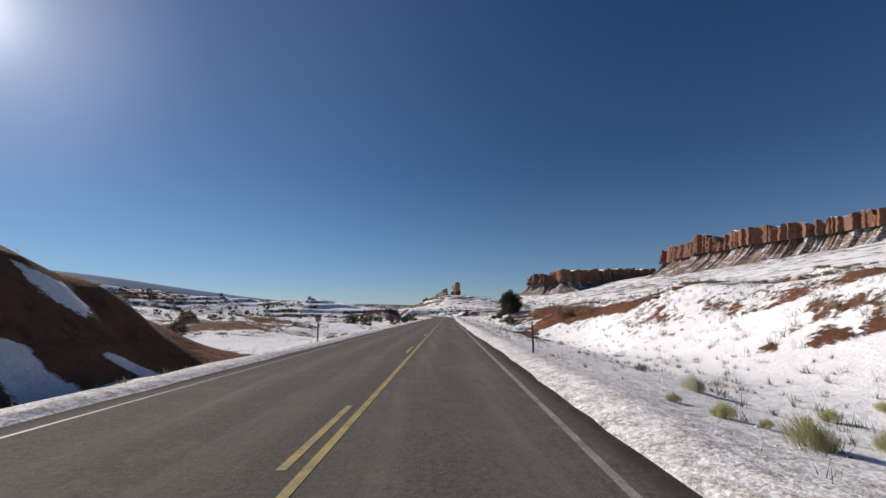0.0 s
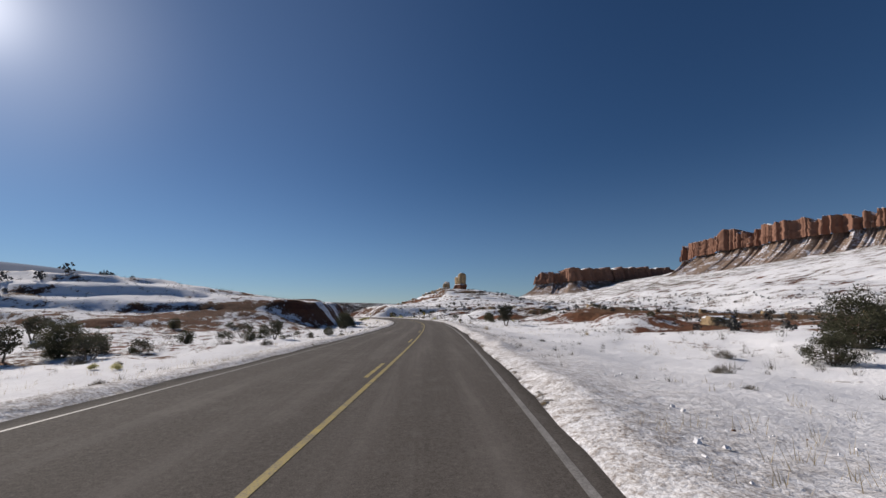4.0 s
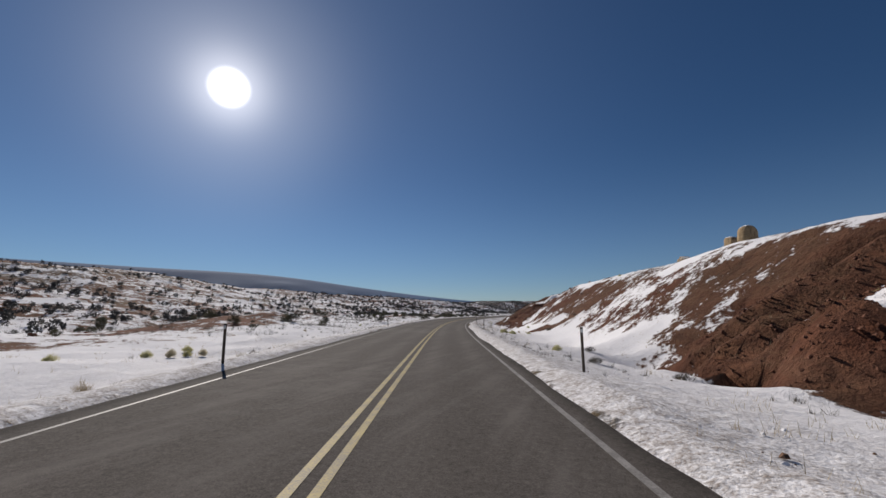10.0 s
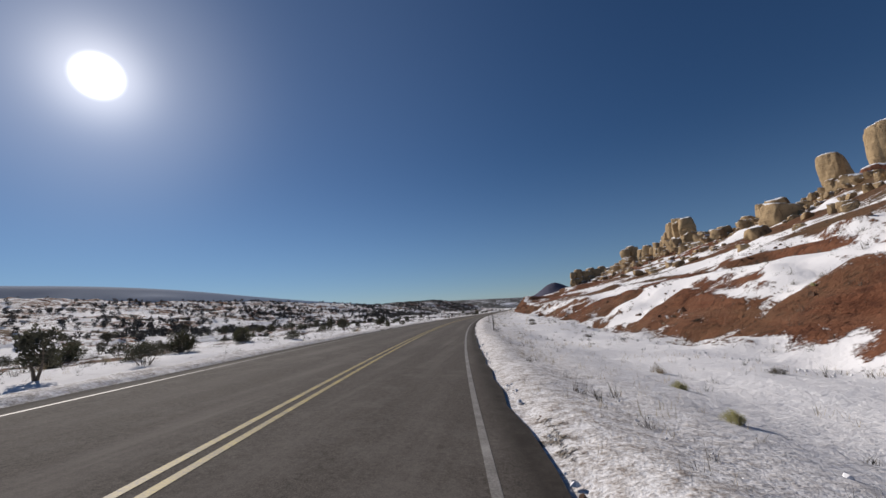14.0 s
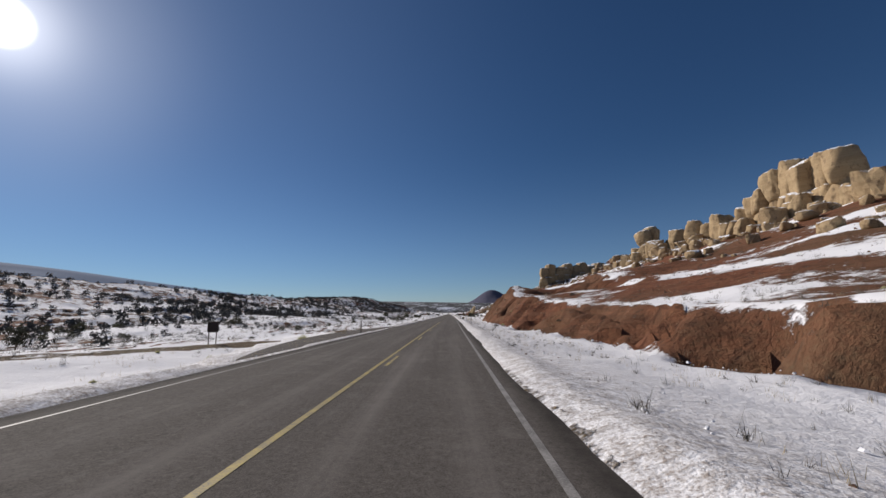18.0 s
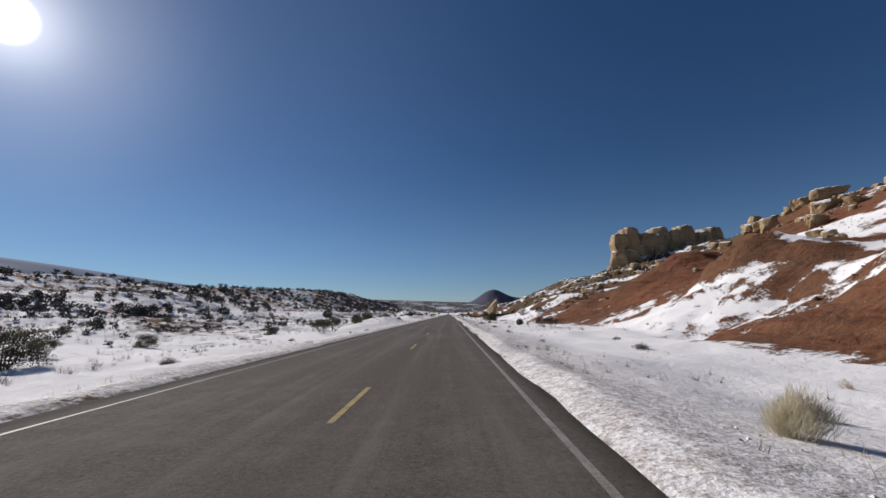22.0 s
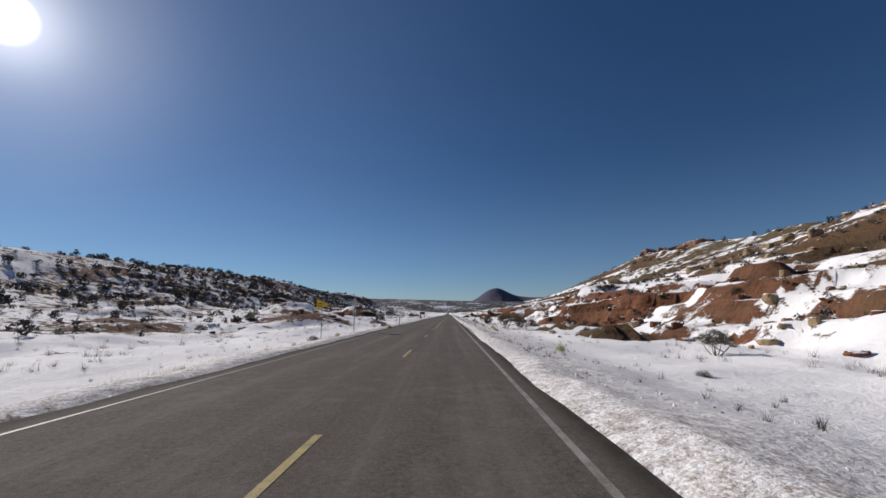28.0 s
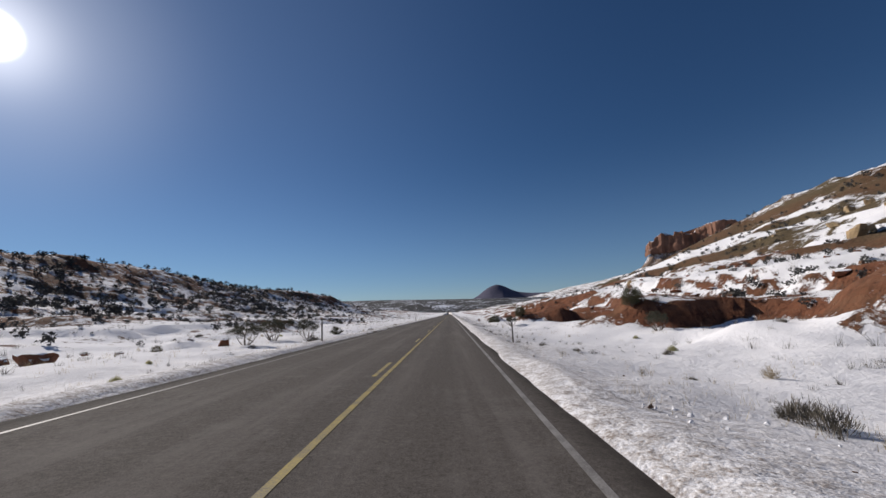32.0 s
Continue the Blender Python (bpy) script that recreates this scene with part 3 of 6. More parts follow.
# foliage greyed in its base colour to stand in for haze
M_SCRUB = two_tone("haze_greyed_scrub", (0.050, 0.050, 0.046), (0.095, 0.092, 0.085), 1.2, 0.8, 0.0, 0.01, each=0)
M_TWIG = two_tone("dead_twigs", (0.11, 0.085, 0.065), (0.06, 0.045, 0.038), 3.0, 0.9, 0.0, 0.01)
M_RABBIT = two_tone("rabbitbrush", (0.56, 0.53, 0.29), (0.41, 0.39, 0.20), 3.0, 0.85, 0.0, 0.01, each=0.2, thin=0.4)
M_STRAW = two_tone("dry_rabbitbrush", (0.66, 0.60, 0.46), (0.50, 0.45, 0.33), 3.0, 0.85, 0.0, 0.01, each=0.15, thin=0.4)
M_GRASS = two_tone("dry_grass", (0.46, 0.38, 0.25), (0.32, 0.26, 0.17), 3.0, 0.9, 0.0, 0.01, each=0.2, thin=0.35)
M_SAGE = two_tone("sagebrush", (0.20, 0.175, 0.135), (0.12, 0.105, 0.085), 3.0, 0.9, 0.0, 0.01, each=0.25)
M_STEEL = two_tone("galvanised_steel", (0.30, 0.30, 0.30), (0.2, 0.2, 0.2), 4, 0.5, 0.1, 0.002, 0.7)
M_POST = two_tone("brown_post", (0.10, 0.075, 0.055), (0.055, 0.042, 0.034), 6, 0.8, 0.2, 0.004)
M_WOOD = two_tone("weathered_wood", (0.16, 0.12, 0.09), (0.08, 0.06, 0.05), 5, 0.85, 0.4, 0.006, stretch=(4, 4, 0.4))
M_SIGN_W = two_tone("white_sign_sheet", (0.72, 0.72, 0.70), (0.66, 0.66, 0.64), 3, 0.45, 0.02, 0.001)
M_SIGN_Y = two_tone("yellow_sign_sheet", (0.72, 0.48, 0.03), (0.62, 0.40, 0.03), 3, 0.45, 0.02, 0.001)
M_SIGN_B = two_tone("black_sign_sheet", (0.012, 0.012, 0.012), (0.02, 0.02, 0.02), 3, 0.5, 0.02, 0.001)
M_ALU = two_tone("bare_aluminium", (0.48, 0.48, 0.48), (0.40, 0.40, 0.40), 3, 0.45, 0.05, 0.001, 0.6)
M_REFL = two_tone("reflector", (0.75, 0.75, 0.72), (0.6, 0.6, 0.58), 10, 0.25, 0.02, 0.001)
M_BROWN_SIGN = two_tone("brown_board", (0.075, 0.05, 0.038), (0.05, 0.035, 0.03), 3, 0.7, 0.1, 0.002)


# ---- building helpers ----
def mesh_from(name, verts, faces, mat, smooth=True):
    me = bpy.data.meshes.new(name)
    verts, faces = np.asarray(verts, dtype=np.float32), np.asarray(faces, dtype=np.int32)
    k = faces.shape[1]
    me.vertices.add(len(verts))
    me.vertices.foreach_set("co", verts.ravel())
    me.loops.add(faces.size)
    me.loops.foreach_set("vertex_index", faces.ravel())
    me.polygons.add(len(faces))
    me.polygons.foreach_set("loop_start", np.arange(0, faces.size, k, dtype=np.int32))
    me.polygons.foreach_set("use_smooth", np.full(len(faces), smooth))
    me.update(calc_edges=True)
    me.materials.append(mat)
    return me


def grid_faces(nr, nc):
    a = (np.arange(nr - 1)[:, None] * nc + np.arange(nc - 1)[None, :]).ravel()
    return np.stack([a, a + 1, a + nc + 1, a + nc], 1)


def attr(me, name, values):
    at = me.attributes.new(name, "FLOAT", "POINT")
    at.data.foreach_set("value", np.asarray(values, dtype=np.float32).ravel())


def part(name, bm, mat, parent=None, label=""):
    """one bmesh as one mesh object under its thing"""
    me = bpy.data.meshes.new(name)
    bm.to_mesh(me)
    bm.free()
    if mat:
        me.materials.append(mat)
    ob = new(name, me)
    if parent:
        ob.parent = parent
    return tagged(ob, label)


def box(w, d, h, at=(0, 0, 0), bev=0.0, turn=None):
    bm = bmesh.new()
    bmesh.ops.create_cube(bm, size=1)
    bmesh.ops.scale(bm, vec=(w, d, h), verts=bm.verts)
    if bev:
        bmesh.ops.bevel(bm, geom=bm.edges[:], offset=bev, segments=2, affect="EDGES")
    if turn:
        bmesh.ops.transform(bm, matrix=turn, verts=bm.verts)
    bmesh.ops.translate(bm, vec=at, verts=bm.verts)
    return bm


def slab(points, thick, bev=0.0):
    """an upright flat plate, outline in x and z, thickness along y"""
    bm = bmesh.new()
    f = bm.faces.new([bm.verts.new((x, -thick / 2, z)) for x, z in points])
    ex = bmesh.ops.extrude_face_region(bm, geom=[f])
    bmesh.ops.translate(bm, vec=(0, thick, 0), verts=[v for v in ex["geom"] if isinstance(v, bmesh.types.BMVert)])
    bmesh.ops.recalc_face_normals(bm, faces=bm.faces[:])
    return bm


def rounded(w, h, r, cx=0.0, cz=0.0, seg=4):
    out = []
    for sx, sz, a0 in ((1, 1, 0), (-1, 1, 90), (-1, -1, 180), (1, -1, 270)):
        for k in range(seg + 1):
            a = radians(a0 + 90 * k / seg)
            out.append((cx + sx * (w / 2 - r) + r * math.cos(a), cz + sz * (h / 2 - r) + r * math.sin(a)))
    return out


def spot(t, x):
    """the place x metres to the right of the driver's line at drive time t, and the heading there in degrees"""
    g = at_time(t, GO)
    px, py = at_time(t, EX) + math.cos(g) * x, at_time(t, EY) + math.sin(g) * x
    return px, py, ground(px, py), math.degrees(g)


def ground(x, y):
    return float(land(np.array([x]), np.array([y]))[0][0])


# ---- ground: one sheet ----
def near_cols(lo, hi, first, grow, cap):
    out, step = [lo], first
    while out[-1] < hi:
        out.append(out[-1] + step)
        step = min(step * grow, cap)
    return out


FINE = [-6.0]
while FINE[-1] < 1330:
    now = float(np.interp(FINE[-1], CY, TT))
    FINE.append(FINE[-1] + (0.4 if 19.5 < now < 21.6 or 10.25 < now < 10.95 or 12.0 < now < 13.4 else 1.05))
FINE = np.array(FINE)


def build_ground():
    half = near_cols(0.0, 3400.0, 0.5, 1.021, 110.0)
    rims = [W_R + v for v in (-0.1, 0.05, 0.2, 0.35, 0.5, 0.65, 0.8, 0.95, 1.15, 1.35)] + [-W_L - v for v in (0.2, 0.35, 0.5, 0.65, 0.8, 0.95, 1.15, 1.35)]
    cols = np.array(sorted([-v for v in half[1:] if not 4.15 < v < 5.6] + [v for v in half if not 3.0 < v < 4.6] + rims))
    ys = np.concatenate([np.arange(-130, -6, 8.0), FINE, np.array(near_cols(1330, 4950, 1.5, 1.02, 70.0))])
    yy, dd = np.meshgrid(ys, cols, indexing="ij")
    tt = np.interp(yy, CY, TT)
    xx = np.interp(yy, CY, CX) + dd / np.cos(np.interp(tt, TT, GO))
    z, bare, d, t = land(xx, yy)
    ad = np.abs(d)
    edge = np.where(d > 0, W_R + np.interp(t, *zip(*PAVED)), W_L + 0.62) + 0.22 * fbm(yy, yy * 0 + np.sign(d), 5.5, 4, 33, 0.7)
    berm = np.exp(-((ad - edge - 0.9) / 0.55) ** 2) * (0.10 + 0.10 * vnoise(xx / 0.9, yy / 1.3, 31))
    z = z + berm + ease(0.2, 1.2, ad - edge) * fbm(xx, yy, 2.2, 3, 17, 0.55) * 0.17
    apron = (d < 0) * 3.4 * np.sin(np.clip((t - 18.35) / 1.2, 0, 1) * math.pi) ** 0.7
    edge = edge + apron
    z = np.where((apron > 0.05) & (ad < edge + 1.0), -0.10 - np.interp(t, TT, BK) * d + 0.12 * ease(0, 1.0, ad - edge), z)
    edge = edge - apron
    z = np.where(ad < edge + 0.35, np.where(ad < edge - 0.3, -0.30, -0.05 + 0.12 * ease(0, 0.35, ad - edge)) - np.interp(t, TT, BK) * d, z)
    gy = np.gradient(z, axis=0) / np.gradient(yy, axis=0)
    gx = np.gradient(z, axis=1) / np.gradient(xx, axis=1)
    slope = np.sqrt(gx ** 2 + gy ** 2)
    grit = np.exp(-np.maximum(ad - edge - 0.3, 0) / 1.8) + 0.45 * np.exp(-np.maximum(ad - edge - 2, 0) / 5.0)
    b = 0.02 + bare * (0.60 + 0.75 * fbm(xx + yy * 0.6, yy - xx * 0.5, 13, 4, 23)) + (0.60 - 0.25 * np.clip(bare, 0, 1)) * ease(0.34, 0.9, slope) * ease(9, 16, ad) * np.where((d < 0) & (t > 5) & (t < 11), 0.4, 1.0) * (1 - 0.8 * (d > 0) * ease(9.8, 9.9, t) * (1 - ease(10.4, 10.5, t)))
    b = b + ease(10, 30, ad) * (0.45 * fbm(xx, yy, 11, 4, 29) + 0.14 + 0.07 * (d > 0)) + 0.10 * ease(60, 150, ad) + 0.13 * ease(50, 110, -d) * (1 - ease(300, 400, -d)) + 0.05 * ease(27, 29, t) * ease(45, 80, -d)
    deep = np.clip(0.45 - rills(xx, yy, t, ad), 0, 0.45) / 0.45
    b = b - 1.0 * deep ** 1.6 * np.clip(bare, 0, 1) * ease(13, 14, t) * (1 - 0.9 * ease(18.6, 19.1, t) * (1 - ease(21.4, 22, t)))      # snow keeps in the gullies
    b = b + 0.20 * ease(10.3, 11, t) * (1 - ease(16, 18, t)) * ease(12, 22, -d) * ease(0.25, 0.7, vnoise(xx / 9, yy / 9, 47)) + 0.14 * ease(14, 24, d) * ease(4, 5, t) * (1 - ease(9, 10, t)) + 0.07 * ease(18, 20, t) * ease(20, 40, -d)
    b = b + (0.20 * ease(14, 15, t) * ease(40, 55, d)) * (1 - ease(115, 150, d))
    b = b + 0.5 * ease(0.56, 0.68, vnoise(xx / 48, yy / 60, 77)) * ease(30, 70, d) * (1 - ease(5, 7, t))      # wind-bared flats
    b = b + 0.22 * ease(17, 22, d) * (1 - ease(100, 118, d)) * ease(17.3, 18.2, t) * (1 - ease(24.8, 25.6, t)) + 0.16 * ease(14, 24, d) * (1 - ease(2.0, 3.0, t)) * ease(0.3, 0.6, vnoise(xx / 14, yy / 22, 78))
    b = b + 0.45 * ease(0.4, 0.9, bare) * (d > 0) * ease(18.7, 19.1, t) * (1 - ease(21.2, 21.5, t))
    b = b + 0.32 * ease(15, 18, d) * (1 - ease(32, 42, d)) * ease(18.9, 19.3, t) * (1 - ease(20.6, 21, t)) + 0.5 * ease(0.6, 1.3, bare) * (d < 0) * (t < 0.8)
    along = t * SPEED
    bands = vnoise((d + along * 0.45) / 7.5 + fbm(xx, yy, 12, 3, 48), (along - d * 0.4) / 34, 49)
    b = b + (d > 18) * ease(18, 26, d) * (1.35 + 0.7 * ease(16, 17, t) * (1 - ease(20, 21, t))) * (bands - 0.5) * ease(13.5, 14.5, t) * (1 - ease(100, 120, d))
    b = b + 0.20 * ease(24, 60, d) * ease(1.5, 3, t) * (1 - ease(6, 7.5, t)) + 0.12 * ease(24, 40, d) * ease(24.3, 25, t) * (1 - ease(28.2, 29, t))
    b = b + 0.10 * ease(45, 80, d) * ease(28.2, 29, t) + 0.22 * ease(14, 24, d) * (1 - ease(45, 60, d)) * ease(27.6, 28.4, t) * (1 - ease(31.5, 33, t)) * ease(0.25, 0.55, vnoise(xx / 8, yy / 6, 59)) * 1.5
    b = b + 0.14 * ease(10, 18, -d) * ease(0.8, 1.4, t) * (1 - ease(5.6, 6.4, t)) * ease(0.3, 0.65, vnoise(xx / 10, yy / 8, 57)) * 1.6
    b = b - 0.6 * ease(0.42, 0.6, vnoise((d + along * 0.7) / 5.5 + fbm(xx, yy, 7, 3, 72), (along - d * 0.6) / 15, 71)) * ease(30.35, 30.6, t) * (1 - ease(32, 33, t)) * ease(16, 22, d) * (1 - ease(60, 80, d))      # drifts left between the ledges
    b = b - 0.95 * ease(0.66, 0.76, vnoise((d - along * 0.35) / 5.0 + fbm(xx, yy, 7, 3, 74), (along + d * 0.5) / 13, 73) + 0.16 * (1 - ease(12.2, 12.35, t))) * ease(11.85, 11.95, t) * (1 - ease(13.3, 13.6, t)) * ease(12.5, 17, d)      # snow streaks high on the red bank
    for t0, d0, t1, d1, wide, much in RIBS + GULLIES:
        ax, ay, bx, by = t0 * SPEED, d0, t1 * SPEED, d1
        wx, wy = along + 1.7 * fbm(xx, yy, 3.5, 4, 52, 0.6), d + 1.7 * fbm(xx, yy, 4.0, 4, 53, 0.6)
        u = np.clip(((wx - ax) * (bx - ax) + (wy - ay) * (by - ay)) / ((bx - ax) ** 2 + (by - ay) ** 2), 0, 1)
        b = b + much * (1 - ease(0.7, 1.25, np.hypot(wx - ax - u * (bx - ax), wy - ay - u * (by - ay)) / wide))
    lane = np.interp(t, (17.3, 18.3, 18.6, 18.82, 19.1, 19.35), (-44, -29, -22.5, -16, -9, -5.5))      # the muddy side road
    onlane = (1 - ease(1.5, 2.3, np.abs(d - lane + 0.8 * fbm(xx, yy, 6, 3, 43)) * 0.62)) * (t > 17.3) * (t < 19.3) * (d < -5.6)
    b = b * (1 - onlane) + onlane * (0.45 + 0.5 * vnoise(xx / 3, yy / 8, 44))
    rut = (t > 18.9) & (t < 20.3) & (d < -8.5) & (d > -30)      # old wheel tracks in the snow beside the apron
    wave = d + 2.5 * fbm(xx, yy, 30, 2, 45) + (t - 19.4) * 5.0
    b = b + rut * 0.55 * (np.abs((wave / 2.1) % 1.0 - 0.5) < 0.19) * ease(0.3, 0.7, vnoise(xx / 7, yy / 16, 46))
    gap = vnoise(xx / 3.0, yy / 14.0, 37)
    b = b + 0.5 * np.exp(-((ad - edge - 0.15) / 0.35) ** 2) * ease(0.35, 0.8, gap)
    weedy = ease(11.5, 12, t) * (1 - ease(12.6, 13.2, t)) + 0.5 * ease(20.3, 21, t) * (1 - ease(25, 25.6, t)) + 0.2 * ease(29.4, 30, t) * (1 - ease(31.6, 32.5, t))
    b = b + 0.44 * weedy * (d > 0) * (1 - ease(0.2, 0.8, ad - edge + 1.3 * fbm(xx, yy, 4, 3, 39)))
    tan = np.exp(-np.maximum(ad - edge - 1, 0) / 2.5) * 0.95 + 0.5 * ease(0.45, 0.8, vnoise(xx / 40, yy / 40, 41)) * ease(20, 60, ad)
    tan = tan + (d > 14) * (0.6 * ease(25.6, 26, t) * (1 - ease(28.2, 29, t)) + 0.3 * ease(16, 17, t) * (1 - ease(18.2, 18.8, t)))
    tan = tan + 0.65 * (d > 8) * (1 - ease(21, 25, d)) * ease(28.8, 29.0, t) * (1 - ease(29.6, 29.8, t))
    me = mesh_from("ground", np.stack([xx, yy, z], -1).reshape(-1, 3), grid_faces(*z.shape), M_LAND)
    attr(me, "bare", b)
    attr(me, "grit", np.clip(grit, 0, 1))
    tan = np.maximum(tan, 0.85 * onlane) + 0.6 * (d > 0) * ease(50, 75, d) * ease(28, 29, t) + 0.6 * ease(30, 60, d) * ease(1.5, 3, t) * (1 - ease(9, 10, t))
    # left bluff's and ledges' shade put into the colour; right bank darkened too
    bank_dark = 0.7 * (d < -8) * ease(5.6, 6, t) * (1 - ease(9.6, 10, t)) + ease(9.8, 10, t) * (1 - ease(13.5, 14.2, t)) * (d > 0) + 0.9 * (d < -8) * ease(28.2, 29, t) * (1 - ease(33, 34, t)) * (1 - ease(40, 60, -d))
    attr(me, "tan", np.clip(tan * (1 - 0.9 * bank_dark * ease(8, 9, ad)), 0, 1))
    attr(me, "wild", ease(8, 15, ad) * (1 - 0.8 * (d > 12) * ease(13, 14, t)))
    attr(me, "bank_dark", bank_dark)
    tagged(new("ground", me), "snow-covered desert ground with bare red earth patches", "ground", kind="structure")


build_ground()


# ---- road and its lines ----
def ribbon(t0, t1, d0, d1, z, ncol=2, step=0.02):
    ts = np.arange(t0, t1 + step / 2, step)
    g, cx, cy = np.interp(ts, TT, GO), np.interp(ts, TT, CX), np.interp(ts, TT, CY)
    ds = np.linspace(d0, d1, ncol)
    x = cx[:, None] + np.cos(g)[:, None] * ds[None]
    y = cy[:, None] + np.sin(g)[:, None] * ds[None]
    zz = np.full_like(x, z) - ds[None] * np.interp(ts, TT, BK)[:, None]
    return np.stack([x, y, zz], -1), ds


def build_road():
    dl, dr = -W_L - SHOULDER, W_R + SHOULDER
    p, ds = ribbon(-4, 52, dl, dr, 0.0, 53, 0.04)
    x, y = p[..., 0], p[..., 1]
    p[:, 0, 0] += (vnoise(y[:, 0] / 0.7, x[:, 0], 3) - 0.5) * 0.25
    p[:, -1, 0] += (vnoise(y[:, -1] / 0.7, x[:, -1], 4) - 0.5) * 0.25
    me = mesh_from("road", p.reshape(-1, 3), grid_faces(*x.shape), M_ROAD)
    wheel = sum(np.exp(-((ds - c) / 0.38) ** 2) for c in (0.75, 2.35, -1.0, -2.7))
    attr(me, "track", np.repeat(wheel[None], len(p), 0) * (0.4 + 0.6 * vnoise(y / 9.0, x * 0 + ds[None], 8)))
    attr(me, "rim", np.repeat(np.maximum(ease(0.14, 0.42, ds - W_R), ease(0.14, 0.42, -ds - W_L))[None], len(p), 0))
    road = tagged(new("road", me), "worn grey two-lane asphalt road, dry and salt-stained", "road", kind="structure")
    return road


build_road()


def line(name, t0, t1, d, w, mat, label, step=0.05):
    p, _ = ribbon(t0, t1, d - w / 2, d + w / 2, 0.005, 2, step)
    ob = new(name, mesh_from(name, p.reshape(-1, 3), grid_faces(*p.shape[:2]), mat, False))
    return tagged(ob, label, "road marking", kind="structure")


def turnout():
    """the paved apron beside the oncoming lane"""
    ts = np.linspace(18.35, 19.55, 60)
    wide = 3.4 * np.sin(np.clip((ts - 18.35) / 1.2, 0, 1) * math.pi) ** 0.7
    g, cx, cy = np.interp(ts, TT, GO), np.interp(ts, TT, CX), np.interp(ts, TT, CY)
    fall, v = np.interp(ts, TT, BK), []
    for k in range(9):
        d = -(W_L + SHOULDER - 0.1) - wide * k / 8
        v.append(np.stack([cx + np.cos(g) * d, cy + np.sin(g) * d, -d * fall - 0.006 - 0.02 * k / 8 + 0 * ts], -1))
    v = np.stack(v)
    me = mesh_from("turnout", v.reshape(-1, 3), grid_faces(*v.shape[:2]), M_ROAD)
    tagged(new("pavement_turnout", me), "worn grey asphalt apron widening the road", "pavement", kind="structure")


turnout()
line("edge_line", -4, 52, W_R, 0.105, M_WHITE, "worn white edge line painted on the asphalt")
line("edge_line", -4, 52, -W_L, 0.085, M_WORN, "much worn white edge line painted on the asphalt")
line("centre_line", -4, 7.35, 0.13, 0.11, M_YELLOW, "solid yellow centre line painted on the asphalt")
line("centre_line", 7.35, 17.05, 0.13, 0.11, M_YELLOW, "solid yellow centre line painted on the asphalt")
line("centre_line", 7.35, 20.2, -0.13, 0.11, M_YELLOW, "solid yellow centre line painted on the asphalt")
line("centre_line", 29.2, 46, 0.13, 0.11, M_YELLOW, "solid yellow centre line painted on the asphalt")
DASH = 0.3473


def dashes(t0, t1, d, phase):
    k = math.ceil((t0 - phase) / DASH)
    while phase + k * DASH < t1:
        a = phase + k * DASH
        p, _ = ribbon(a, a + 2.9 / SPEED, d - 0.055, d + 0.055, 0.005, 2, 2.9 / SPEED / 3)
        ob = new("centre_dash", mesh_from("centre_dash", p.reshape(-1, 3), grid_faces(*p.shape[:2]), M_YELLOW, False))
        tagged(ob, "short yellow centre dash painted on the asphalt", "road marking", "centre dashes", "structure")
        k += 1


dashes(-1, 7.2, -0.13, 0.12)
dashes(17.1, 20.2, 0.13, 21.127)
dashes(20.2, 29.1, 0.0, 21.127)
dashes(29.15, 42, -0.13, 31.595)


